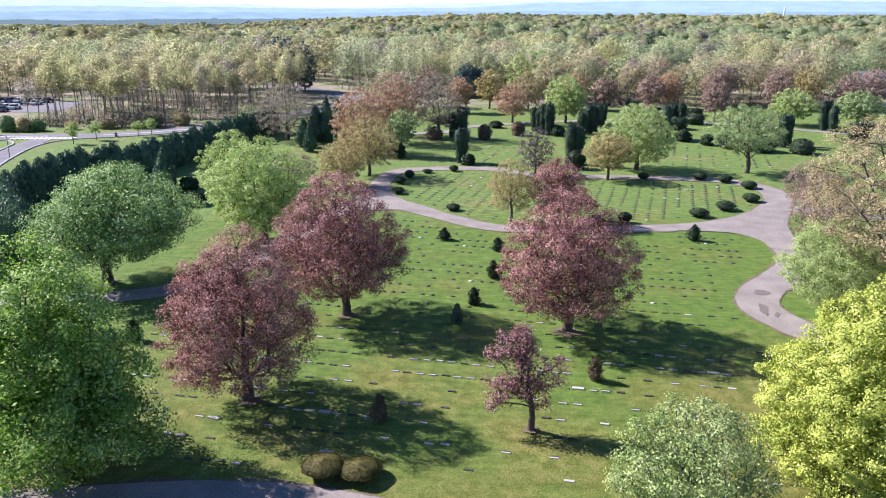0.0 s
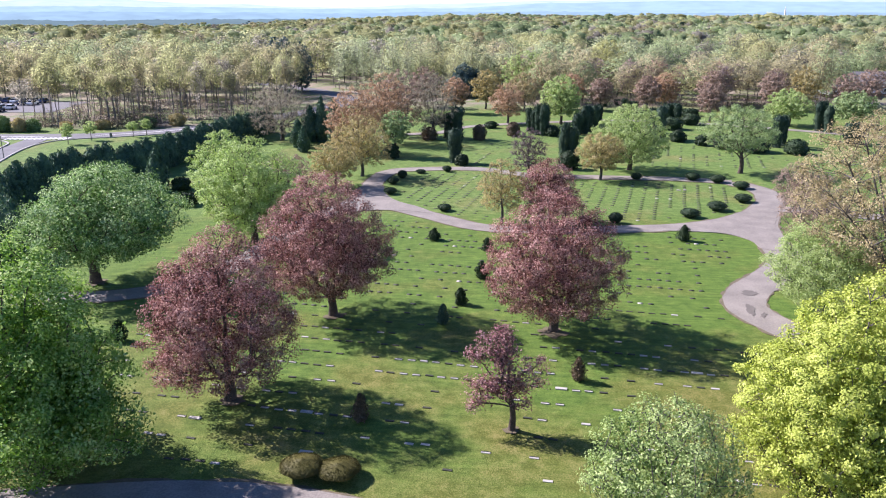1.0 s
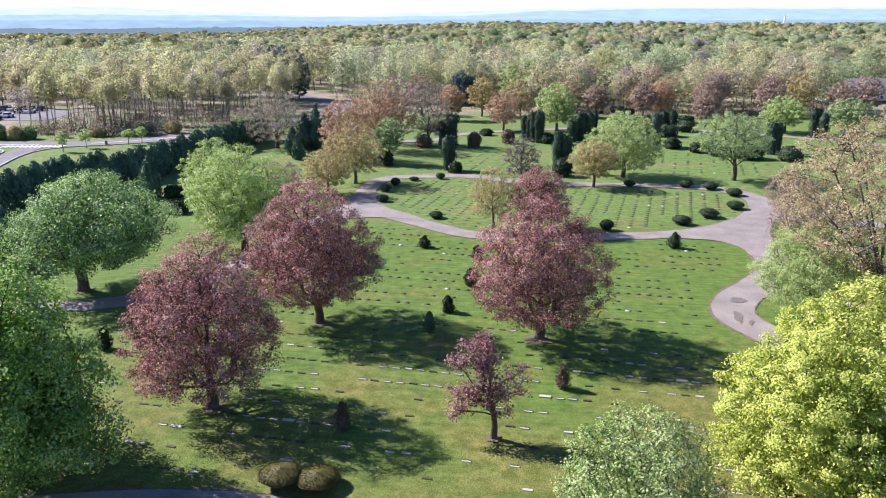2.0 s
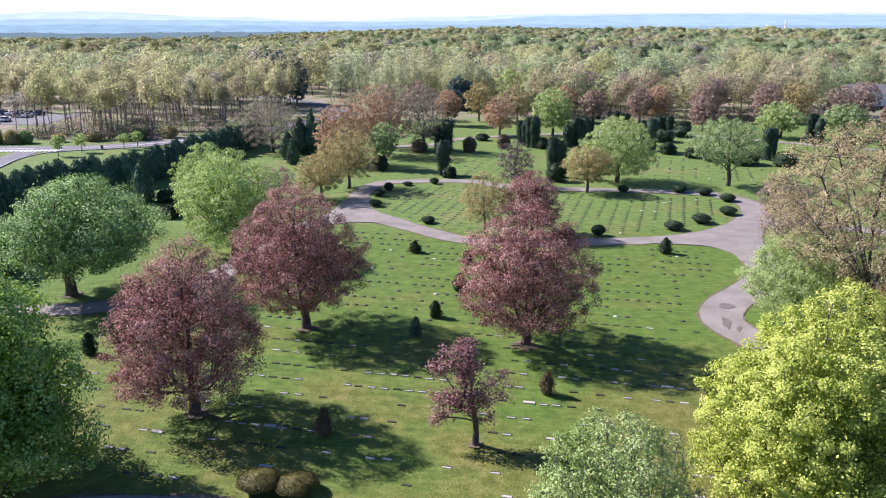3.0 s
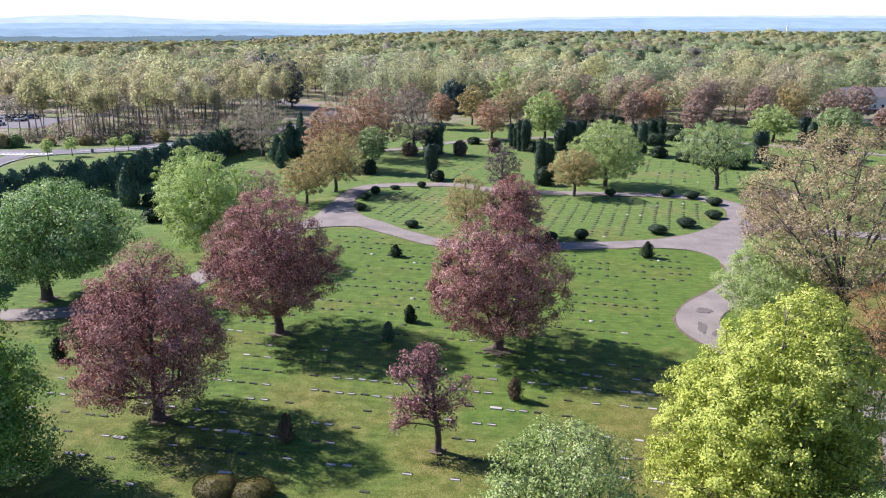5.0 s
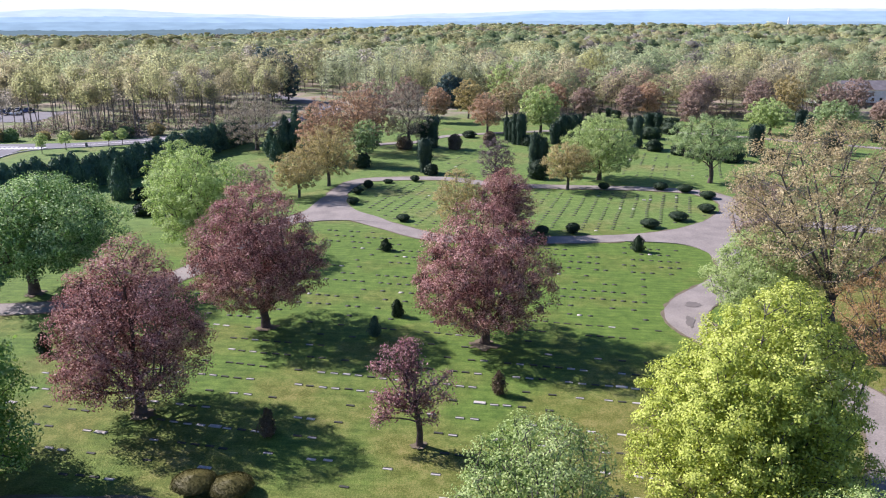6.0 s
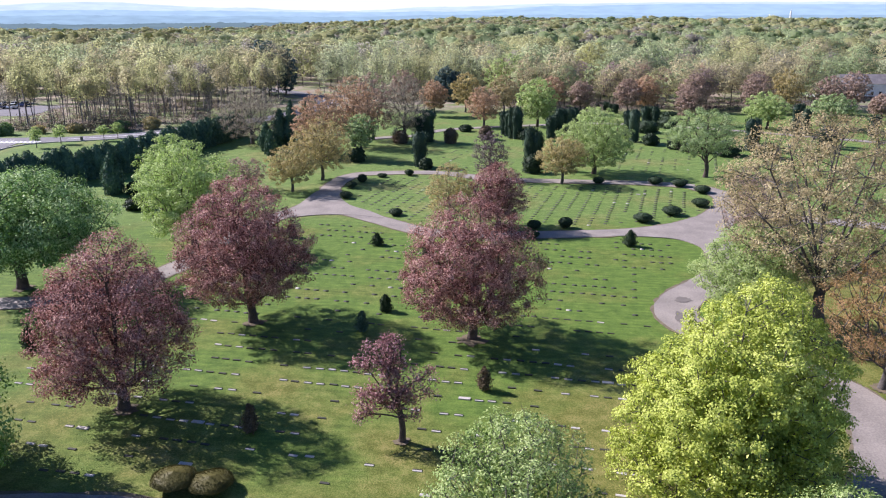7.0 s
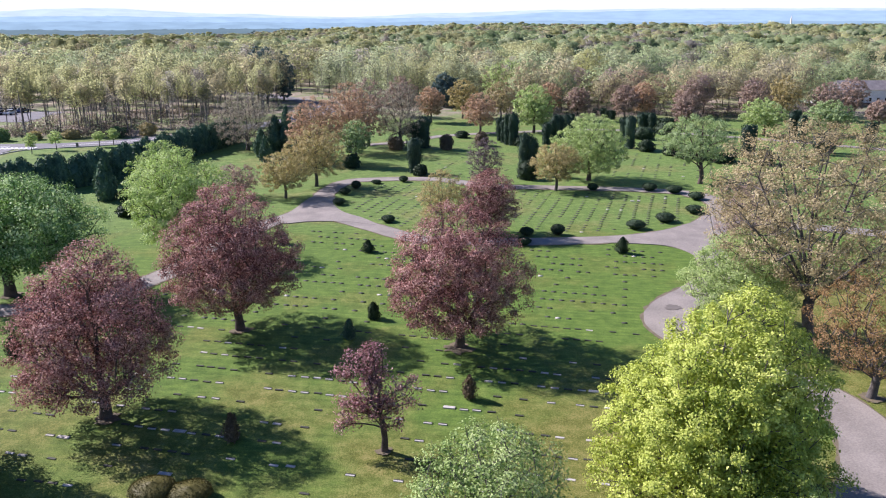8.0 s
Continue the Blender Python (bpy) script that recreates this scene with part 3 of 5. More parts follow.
def build_ground():
    xs = sorted({-4600, -3800, *range(-3000, -900, 300), *range(-900, -160, 60), *range(-160, 181, 4), *range(200, 900, 60), *range(900, 3001, 300), 3800, 4600})
    ys = sorted({-600, -200, -60, *range(-20, 301, 4), *range(320, 1300, 40), *range(1300, 4601, 150)})
    v = [(x, y, 0.05 * noise.noise(Vector((x * 0.06, y * 0.06, 3.0))) - 0.04 + hill(x, y)) for y in ys for x in xs]
    w = len(xs)
    f = [(j * w + i, j * w + i + 1, (j + 1) * w + i + 1, (j + 1) * w + i) for j in range(len(ys) - 1) for i in range(w - 1)]
    me = mesh_np("ground", v, f, [LAWN], smooth=True)
    tagged(new("ground", me), "mown green lawn with dry patches, leaf litter under the woods", "ground", kind="structure")


build_ground()

PUBLIC = [(-190, 174), (-130, 177), (-104, 178), (-90, 179), (-80, 180.5), (-72, 184), (-62, 191), (-50, 206), (-38, 228), (-31, 252), (-33, 268), (-41.7, 284), (-54.7, 301), (-72, 320)]
ROADS = [
    ("road", "pale worn asphalt park road winding past the lawn", 4.1, ASPHALT, [(24, 24), (31.5, 37), (35.6, 43), (38.2, 48), (39.6, 53), (38.4, 58), (35, 62.5), (32.2, 67), (30.8, 72), (32.4, 76.4), (35.4, 79.9), (38.8, 83.9), (41.0, 87.8), (42.0, 92.8), (42.8, 98), (44.4, 104), (47.4, 110.5), (51, 118), (52.3, 125), (49.8, 131.5)]),
    ("road", "pale asphalt lane along the near edge of the oval lawn", 3.3, ASPHALT, [(50.4, 117), (45.2, 109.7), (40.2, 105.5), (35.8, 103.2), (31.2, 101.9), (23.5, 100.9), (16, 100.5), (8.5, 101), (4.8, 102.5), (-0.2, 107.3), (-5.5, 112.5), (-10.5, 118)]),
    ("road", "pale asphalt lane along the far edge of the oval lawn", 3.2, ASPHALT, [(49.8, 131.5), (43, 133.7), (35.5, 134.7), (26, 135.5), (16, 137), (7.5, 142.3), (-3, 142.2), (-8.5, 139.5), (-10.6, 131), (-10.8, 123), (-12.6, 115.5), (-15.8, 109), (-18.3, 101), (-20.2, 93), (-22, 86), (-25.6, 79), (-31, 75), (-40, 73.5), (-60, 72)]),
    ("road", "asphalt park road at the foot of the lawn", 4.8, ASPHALT, [(-48, 34.5), (-36, 37), (-26, 38.3), (-17, 39.4), (-10, 39.3), (-4, 37.8), (2, 34.8), (8, 30.5), (14, 25)]),
]
ROADS += [
    ("road", "asphalt lane leaving the oval beneath the budding trees", 3.8, ASPHALT, [(48.2, 113), (53, 111.8), (58, 109.8), (66, 106.5), (80, 101), (100, 94)]),
    ("road", "narrow pale lane across the far lawn", 3.0, ASPHALT, [(-14, 180), (-6.3, 185), (0.3, 188), (6, 197), (16, 202.5), (31, 207.5), (47, 211), (66, 206), (83.4, 196), (92, 190), (102, 182.7), (125, 166)]),
    ("road", "wide asphalt public road beyond the evergreen hedge", 7.5, GREY_ASPHALT, PUBLIC),
    ("road", "asphalt side road joining the public road", 4.8, GREY_ASPHALT, [(-74, 104), (-80.5, 130), (-85.4, 147), (-88.4, 163), (-89.5, 176)]),
    ("road", "asphalt car park beside the woods", 26.0, GREY_ASPHALT, [(-180, 232), (-140, 235), (-110, 236)]),
]
for i, (nm, lab, w, mat, pts) in enumerate(ROADS):
    tagged(new(nm, bm_mesh(nm, strip(pts, w, 0.024 + 0.005 * i, seed=i), mat)), lab, "road", kind="structure")

# worn earth along the edges of the park roads
for i, (nm, lab, w, mat, pts) in enumerate(ROADS[:4]):
    tagged(new("verge", bm_mesh("verge", strip(pts, w + 0.45, 0.016 + 0.0004 * i, 0.4, 20 + i, 0.05), EARTH)), "bare brown earth along the edge of the park road", "verge", kind="structure")

# wide aprons where the lanes meet
for lab, pts in (("pale asphalt apron where the lane leaves the oval", [(30, 100.3), (35.4, 99.7), (38.4, 98.4), (39.9, 95.4), (40.0, 92), (43.6, 92), (45.4, 102), (48, 108), (49, 115), (44, 110.8), (39, 106.4), (35, 103.8), (30, 102.6)]),
                 ("shaded asphalt apron at the oval's corner", [(-15.0, 111.5), (-13.7, 118), (-12.4, 127), (-8.9, 127), (-8.5, 123), (-6.2, 117), (-2.6, 112.9), (-0.4, 109.2), (-3.6, 110.3), (-7, 110.9), (-10.5, 110.5), (-13.4, 109.4)])):
    line = smooth_line(pts + pts[:1], 5)[:-1]
    bm = bmesh.new()
    top = bm.faces.new([bm.verts.new((p.x, p.y, 0.058)) for p in line])
    low = bmesh.ops.extrude_face_region(bm, geom=[top])["geom"]
    for v in low:
        if isinstance(v, bmesh.types.BMVert):
            v.co.z = -0.03
    bmesh.ops.triangulate(bm, faces=bm.faces)
    bmesh.ops.recalc_face_normals(bm, faces=bm.faces)
    tagged(new("road", bm_mesh("road", bm, ASPHALT)), lab, "road", kind="structure")

# darker patches where the road was mended
for k, (x, y, w, d, a) in enumerate(((32.6, 76.2, 2.0, 1.3, 30), (30.9, 71.6, 2.6, 0.9, 75), (31.6, 70.0, 1.3, 0.5, 60))):
    bm = bmesh.new()
    bmesh.ops.create_circle(bm, cap_ends=True, segments=26, radius=1)
    for v in bm.verts:
        q = 1 + 0.5 * noise.noise(v.co * 1.5 + Vector((k * 5, 0, 0))) + 0.35 * noise.noise(v.co * 4.0 + Vector((0, k * 5, 0)))
        v.co = Vector((v.co.x * w / 2 * q, v.co.y * d / 2 * q, 0))
    ob = tagged(new("road_patch", bm_mesh("road_patch", bm, OLD_ASPHALT)), "dark irregular asphalt repair on the pale road", "road patch", kind="structure")
    ob.matrix_world = pose(x, y, 0.066, 0, 0, a)

# distant ridges, with the blue of air haze painted into their colour
def build_ridge(name, label, dist, heights, colour, seed, clump=3):
    v, f = [], []
    n = 700
    for i in range(n + 1):
        a = radians(-55 + 110 * i / n)
        x, y = dist * math.sin(a), dist * math.cos(a)
        s = i / n * (len(heights) - 1)
        k = min(int(s), len(heights) - 2)
        z = heights[k] + (heights[k + 1] - heights[k]) * (0.5 - 0.5 * math.cos((s - k) * math.pi)) + 4 * noise.noise(Vector((i * 0.07, seed, 0))) + clump * max(0.0, noise.noise(Vector((i * 0.31, seed, 4))) + 0.6 * noise.noise(Vector((i * 0.9, seed, 2))))
        v += [(x, y, -160), (x, y, z), (x * 1.06, y * 1.06, z * 0.7), (x * 1.06, y * 1.06, -160)]
        if i:
            f += [(4 * i - 4 + q, 4 * i + q, 4 * i + 1 + q, 4 * i - 3 + q) for q in range(3)]
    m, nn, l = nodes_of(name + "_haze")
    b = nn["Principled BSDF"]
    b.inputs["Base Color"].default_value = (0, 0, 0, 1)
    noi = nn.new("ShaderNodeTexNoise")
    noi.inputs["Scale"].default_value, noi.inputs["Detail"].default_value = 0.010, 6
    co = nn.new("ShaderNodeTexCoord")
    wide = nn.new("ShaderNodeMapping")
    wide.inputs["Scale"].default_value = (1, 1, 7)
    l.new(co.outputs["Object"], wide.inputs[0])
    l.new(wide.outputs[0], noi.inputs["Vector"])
    # haze colour goes into emission, so the ridges glow by themselves
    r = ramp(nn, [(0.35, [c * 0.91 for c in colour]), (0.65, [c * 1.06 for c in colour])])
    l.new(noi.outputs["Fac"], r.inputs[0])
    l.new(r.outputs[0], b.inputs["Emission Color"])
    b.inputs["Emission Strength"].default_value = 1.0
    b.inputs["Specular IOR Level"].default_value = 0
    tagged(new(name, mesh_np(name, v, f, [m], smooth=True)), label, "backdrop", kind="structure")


build_ridge("backdrop_far_hills", "long hills on the horizon in painted pale blue haze", 4500, [70, 72, 66, 62, 86, 62, 46, 70, 86, 92, 92, 86, 80, 76, 70], (0.340, 0.425, 0.460), 1)
build_ridge("backdrop_middle_hills", "wooded hills in painted blue haze before the long pale ridge", 4300, [44, 44, 46, 42, 46, 44, 38, 44, 72, 82, 78, 74, 70, 60, 50], (0.240, 0.345, 0.440), 9)
build_ridge("backdrop_near_hills", "wooded plain in painted blue haze before the hills", 4100, [24, 24, 20, 18, 22, 20, 16, 26, 28, 24, 30, 26, 24, 22, 24], (0.195, 0.288, 0.365), 5, 6)
build_ridge("backdrop_wood_belt", "belt of far woods on the plain in painted grey-blue haze", 3800, [-12, -16, -10, -18, -24, -16, -14, 4, 8, 6, 14, 16, 10, 6, 4], (0.105, 0.155, 0.178), 13, 14)

def build_haze_glow():
    """An added glowing ring, all the way round, that paints the horizon's white haze."""
    n = 96
    v = [(4850 * math.cos(2 * math.pi * k / n), 4850 * math.sin(2 * math.pi * k / n), z) for z in (-200, 420) for k in range(n)]
    f = [(k, (k + 1) % n, n + (k + 1) % n, n + k) for k in range(n)]
    m, nn, l = nodes_of("horizon_haze_glow")
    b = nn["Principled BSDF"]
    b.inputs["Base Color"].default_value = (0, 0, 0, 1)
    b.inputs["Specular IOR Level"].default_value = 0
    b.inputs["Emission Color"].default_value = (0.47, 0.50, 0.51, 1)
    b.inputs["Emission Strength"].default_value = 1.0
    tagged(new("backdrop_haze_glow", mesh_np("backdrop_haze_glow", v, f, [m], smooth=True)), "added glowing white ring for the haze low in the sky", "backdrop", kind="structure")


build_haze_glow()

# ---- the copper trees on the near lawn ----
make_tree("copper_tree", "spreading copper-red tree with low sweeping boughs on the lawn", -14.5, 52.7, COPPER, seed=11, h=13.2, rad=5.8, base=2.1, fork=2.0, lead=8.5, tips=300, per=190, size=0.142, spread=0.62, trunk=0.36, gap=-0.30, group="copper trees", fill=0.3, inner=0.07, dx=-0.7, apex=(0.9, 0.0),
          prof=[(0, 0.6), (0.09, 0.92), (0.2, 1), (0.45, 0.91), (0.62, 0.80), (0.8, 0.59), (0.93, 0.33), (1, 0.12)])
make_tree("copper_tree", "leaning copper-red tree with a rounded crown on the lawn", -9.2, 69.7, COPPER, seed=12, h=13.6, rad=6.6, base=2.3, fork=2.0, lead=8.5, tips=310, per=190, size=0.15, spread=0.64, trunk=0.36, lean=(-0.10, 0.0), dx=-0.8, gap=-0.34, group="copper trees", fill=0.3, inner=0.09,
          prof=[(0, 0.42), (0.1, 0.8), (0.22, 1), (0.4, 0.96), (0.6, 0.85), (0.78, 0.68), (0.92, 0.44), (1, 0.14)])
make_tree("copper_tree", "symmetrical copper-red tree with a domed crown on the lawn", 11.1, 66.1, COPPER, seed=13, h=13.0, rad=6.9, base=2.3, fork=2.0, lead=8.5, tips=310, per=190, size=0.15, spread=0.64, trunk=0.36, dx=-0.4, gap=-0.34, group="copper trees", fill=0.3, inner=0.09,
          prof=[(0, 0.5), (0.09, 0.85), (0.2, 1), (0.36, 0.93), (0.55, 0.83), (0.78, 0.66), (0.93, 0.4), (1, 0.14)])
make_tree("copper_tree", "copper-red tree beside the oval lane", 15.4, 104.3, COPPER, seed=14, h=9.0, rad=4.4, base=1.4, wide=0.4, power=0.6, tips=170, per=90, size=0.18, spread=0.55, trunk=0.25, group="copper trees", inner=0.2)
make_tree("plum_tree", "small ragged purple plum tree with a forked open crown", 6.0, 48.4, PLUM, seed=15, h=7.9, rad=3, base=1.6, fork=1.5, lead=3.6, lean=(-0.05, 0), trunk=0.2, per=40, size=0.14, spread=0.42, step=0.6, sprigs=True,
          blobs=[(-1.2, 0.2, 6.6, 1.3, 1.1, 1.1, 34), (-0.5, 0, 5.2, 0.8, 0.9, 0.9, 22), (-2.6, 0.1, 5.4, 0.8, 0.7, 0.5, 10), (-1.9, 0, 3.4, 1.6, 1.2, 0.8, 26), (-0.2, -0.2, 3.4, 1.0, 1.2, 1.0, 26), (-2.6, -0.3, 2.2, 1.0, 0.8, 0.4, 9), (1.5, 0.3, 4.6, 1.3, 1.1, 0.9, 13), (0.8, -0.3, 2.2, 0.6, 0.6, 0.5, 6), (1.7, 0.2, 3.4, 1.1, 0.6, 0.3, 4)], group="copper trees")

# ---- broadleaf trees in fresh leaf ----
make_tree("maple_tree", "large green leafy maple beside the road", -23.6, 43.0, LUSH, seed=21, h=15.2, rad=6.4, base=0.8, fork=2.2, tips=170, per=280, size=0.185, spread=0.85, trunk=0.45, gap=-0.26, fill=0.26, lobes=0.38, inner=0.5, outward=0.7, droop=0.25,
          prof=[(0, 0.72), (0.12, 0.95), (0.22, 1), (0.42, 0.8), (0.62, 0.72), (0.8, 0.58), (0.93, 0.36), (1, 0.1)])
make_tree("maple_tree", "bright yellow-green maple in new leaf", 25.1, 42.0, BRIGHT, bark=GREY_BARK, seed=22, h=13.7, rad=6.8, base=1.0, fork=2.6, tips=520, per=190, size=0.15, spread=0.52, trunk=0.40, gap=-0.4, fill=0.26, lobes=0.22, inner=0.42, outward=0.8, dx=0.4, apex=(1.6, 0.6), twig=0.026,
          prof=[(0, 0.8), (0.1, 0.97), (0.25, 1), (0.45, 0.92), (0.62, 0.76), (0.78, 0.55), (0.92, 0.3), (1, 0.1)])
make_tree("crabapple_tree", "small pale green tree with a loose rounded crown", 12.2, 34.0, PALE, bark=GREY_BARK, seed=23, h=9.7, rad=4.3, base=1.8, wide=0.45, power=0.55, tips=260, per=96, size=0.14, spread=0.5, trunk=0.22, gap=-0.4, fill=0.34, inner=0.1, sprigs=True, lobes=0.3)
make_tree("crabapple_tree", "small pale green tree at the road edge", 27.4, 31.0, PALE, bark=GREY_BARK, seed=24, h=7.6, rad=3.6, base=1.5, wide=0.45, power=0.55, tips=160, per=110, size=0.125, spread=0.45, trunk=0.2, gap=-0.3)
make_tree("linden_tree", "thin pale green tree just coming into leaf", 36.8, 70.0, SPRING, bark=GREY_BARK, seed=25, h=9.6, rad=5.6, base=1.6, wide=0.45, power=0.5, tips=280, per=120, size=0.16, spread=0.52, trunk=0.24, gap=-0.45, inner=0.12)
make_tree("linden_tree", "wide grey-green spreading tree by the shaded lane", -35.6, 78.8, SAGE, seed=26, h=12.7, rad=8.4, base=3.0, fork=2.8, wide=0.36, power=0.55, tips=170, per=215, size=0.215, spread=0.92, trunk=0.5, dx=2.4, gap=-0.4, skirt=0.5, inner=0.5, fill=0.24, outward=0.75, lobes=0.26)
make_tree("linden_tree", "rounded fresh green tree behind the copper trees", -22.3, 94.0, VIVID, seed=27, h=13.1, rad=6.8, base=1.8, wide=0.4, power=0.58, tips=250, per=104, size=0.21, spread=0.6, trunk=0.38, gap=-0.45, inner=0.25)
make_tree("linden_tree", "fresh green tree with a narrow crown", -29.8, 108.5, VIVID, seed=28, h=12.0, rad=4.6, base=1.8, wide=0.45, power=0.55, tips=180, per=100, size=0.2, spread=0.5, trunk=0.3, inner=0.2)
make_tree("maple_tree", "bright green umbrella-shaped tree on the far lawn", 34.8, 142.4, SPRING, seed=29, h=11.9, rad=7.0, base=1.8, fork=2.4, wide=0.34, power=0.5, tips=260, per=84, size=0.23, spread=0.5, trunk=0.36, inner=0.2)
make_tree("maple_tree", "green open-crowned tree on a forked trunk", 54.0, 139.6, FRESH, seed=30, h=12.2, rad=6.9, base=3.8, fork=2.6, lead=3.2, wide=0.40, power=0.45, tips=170, per=80, size=0.23, spread=0.6, trunk=0.36, gap=-0.22, dx=-1.2, skirt=0.35, inner=0.1,
          limbs=[(-2.6, 0.4, 8.6), (-0.6, -1.0, 9.6), (2.0, 0.6, 9.2), (0.4, 2.0, 8.6)])
make_tree("maple_tree", "pale green rounded tree on the far lawn", 30.9, 204.8, SPRING, seed=31, h=12.3, rad=5.8, base=2.2, wide=0.4, power=0.55, tips=170, per=34, size=0.42, spread=0.5, trunk=0.32, inner=0.25)
make_tree("maple_tree", "light green low-spreading tree on the far lawn", 88.5, 202.2, SPRING, seed=32, h=9.3, rad=6.0, base=1.9, wide=0.4, power=0.5, tips=150, per=32, size=0.42, spread=0.5, trunk=0.3, dx=-1.0, inner=0.25)
make_tree("maple_tree", "green round-headed tree on the far lawn", 104.5, 202.0, FRESH, seed=33, h=8.8, rad=6.2, base=1.4, wide=0.45, power=0.45, tips=150, per=34, size=0.42, spread=0.5, trunk=0.3, inner=0.25)
make_tree("ornamental_pear_tree", "small fresh green tree above a clipped shrub", -8.6, 155.5, FRESH, seed=34, h=9.2, rad=3.1, base=3.0, wide=0.5, power=0.5, tips=90, per=30, size=0.36, spread=0.45, trunk=0.2)

# ---- trees still in bud ----
make_tree("oak_tree", "tall grey-barked oak with bare limbs and tan buds", 41.4, 66.5, TAN, bark=GREY_BARK, seed=41, h=19.8, rad=10.2, base=5.6, fork=3.6, lead=4.2, fill=0.34, tips=430, per=104, size=0.175, spread=0.72, trunk=0.46, twig=0.028, gap=-0.5, step=1.1, inner=0.0, sprigs=True,
          prof=[(0, 0.25), (0.12, 0.6), (0.35, 0.92), (0.6, 1), (0.8, 0.86), (0.93, 0.6), (1, 0.3)],
          limbs=[(-5.4, 0.5, 15.0), (-3.2, 2.4, 16.5), (-1.4, -2.0, 17.0), (0.6, 1.2, 17.5), (2.2, -1.4, 16.5), (4.6, 0.8, 15.0), (6.6, -1.6, 12.0), (-1.0, 4.5, 15.0), (-6.6, -2.4, 11.5)])
make_tree("maple_tree", "small rust-orange budding tree beside the road", 42.4, 56.8, AMBER, bark=GREY_BARK, seed=42, h=10.5, rad=5.4, base=2.2, fork=1.6, lead=2.4, wide=0.5, power=0.5, tips=240, per=76, size=0.12, spread=0.45, trunk=0.3, gap=-0.4, skirt=0.4, inner=0.05)
make_tree("maple_tree", "rose-brown budding tree behind the oak", 45.2, 90.0, ROSE, bark=GREY_BARK, seed=43, h=9.6, rad=4.6, base=1.6, wide=0.45, power=0.55, tips=200, per=90, size=0.13, spread=0.45, trunk=0.24, gap=-0.25)
make_tree("cherry_tree", "slim rose-brown budding tree at the lane junction", 49.6, 106.4, ROSE, bark=GREY_BARK, seed=57, h=8.2, rad=3.2, base=2.0, wide=0.5, power=0.5, tips=110, per=50, size=0.16, spread=0.42, trunk=0.14, gap=-0.4)
make_tree("young_maple_tree", "slender olive-tan budding tree on the oval lawn", 9.0, 104.4, OLIVE, bark=GREY_BARK, seed=44, h=8.8, rad=3.7, base=1.9, wide=0.45, power=0.55, tips=120, per=80, size=0.15, spread=0.42, trunk=0.17, gap=-0.25)
make_tree("maple_tree", "golden-brown budding tree beside the lane", 27.8, 133.2, OLIVE, bark=GREY_BARK, seed=45, h=8.2, rad=4.6, base=1.9, wide=0.42, power=0.5, tips=150, per=60, size=0.2, spread=0.42, trunk=0.22, inner=0.25)
make_tree("plum_tree", "dark purple upright tree before the cypresses", 15.9, 137.8, DUSK, seed=46, h=8.4, rad=3.4, base=0.9, wide=0.6, power=0.5, tips=110, per=40, size=0.2, spread=0.42, trunk=0.2)
make_tree("maple_tree", "orange-olive budding tree at the road corner", -13.2, 135.7, OLIVE, bark=GREY_BARK, seed=47, h=10.6, rad=5.6, base=2.0, wide=0.45, power=0.5, tips=190, per=60, size=0.2, spread=0.45, trunk=0.26, inner=0.25)
make_tree("maple_tree", "low golden budding tree near the road corner", -16.6, 126.3, OLIVE, bark=GREY_BARK, seed=48, h=7.6, rad=4.6, base=1.6, wide=0.5, power=0.5, tips=150, per=60, size=0.19, spread=0.42, trunk=0.2, inner=0.25)
make_tree("cherry_tree", "low rose-brown budding tree beside the golden one", -24.5, 127.0, ROSE, bark=GREY_BARK, seed=49, h=5.4, rad=4.0, base=1.0, wide=0.5, power=0.5, tips=110, per=22, size=0.26, spread=0.42, trunk=0.2)
make_tree("ash_tree", "bare grey wide-crowned tree by the hedge", -35.0, 175.1, GREY_BUD, bark=GREY_BARK, seed=50, h=12.3, rad=7.6, base=1.8, wide=0.45, power=0.5, tips=280, per=64, size=0.15, spread=0.5, trunk=0.38, twig=0.035, gap=-0.5)
make_tree("maple_tree", "orange-red budding maple at the park edge", -17.5, 160.5, ORANGE, bark=GREY_BARK, seed=51, h=13.2, rad=6.0, base=2.0, wide=0.45, power=0.5, tips=190, per=44, size=0.28, spread=0.5, trunk=0.3, inner=0.25)
make_tree("maple_tree", "tall orange-brown budding maple at the park edge", -12.0, 172.0, ORANGE, bark=GREY_BARK, seed=52, h=15.0, rad=6.0, base=2.2, wide=0.5, power=0.5, tips=180, per=44, size=0.28, spread=0.5, trunk=0.3, inner=0.25)
make_tree("maple_tree", "rose-grey budding maple behind the orange ones", -9.0, 182.0, ROSE, bark=GREY_BARK, seed=53, h=15.0, rad=5.6, base=2.2, wide=0.5, power=0.5, tips=170, per=22, size=0.4, spread=0.5, trunk=0.3)
make_tree("maple_tree", "bare rose-grey tree beside the far lane", -1.5, 179.0, GREY_BUD, bark=GREY_BARK, seed=54, h=14.6, rad=6.0, base=1.6, wide=0.5, power=0.5, tips=220, per=60, size=0.17, spread=0.5, trunk=0.34, twig=0.035)
make_tree("maple_tree", "orange-tan budding tree on the far lawn", 17.2, 204.4, ORANGE, bark=GREY_BARK, seed=55, h=10.2, rad=5.0, base=2.2, wide=0.45, power=0.5, tips=130, per=44, size=0.28, spread=0.5, trunk=0.26, inner=0.25)
make_tree("cherry_tree", "rose-red budding tree on the far lawn", 71.0, 210.3, ROSE, bark=GREY_BARK, seed=56, h=9.8, rad=4.0, base=2.4, wide=0.45, power=0.5, tips=100, per=28, size=0.42, spread=0.5, trunk=0.22, inner=0.25)

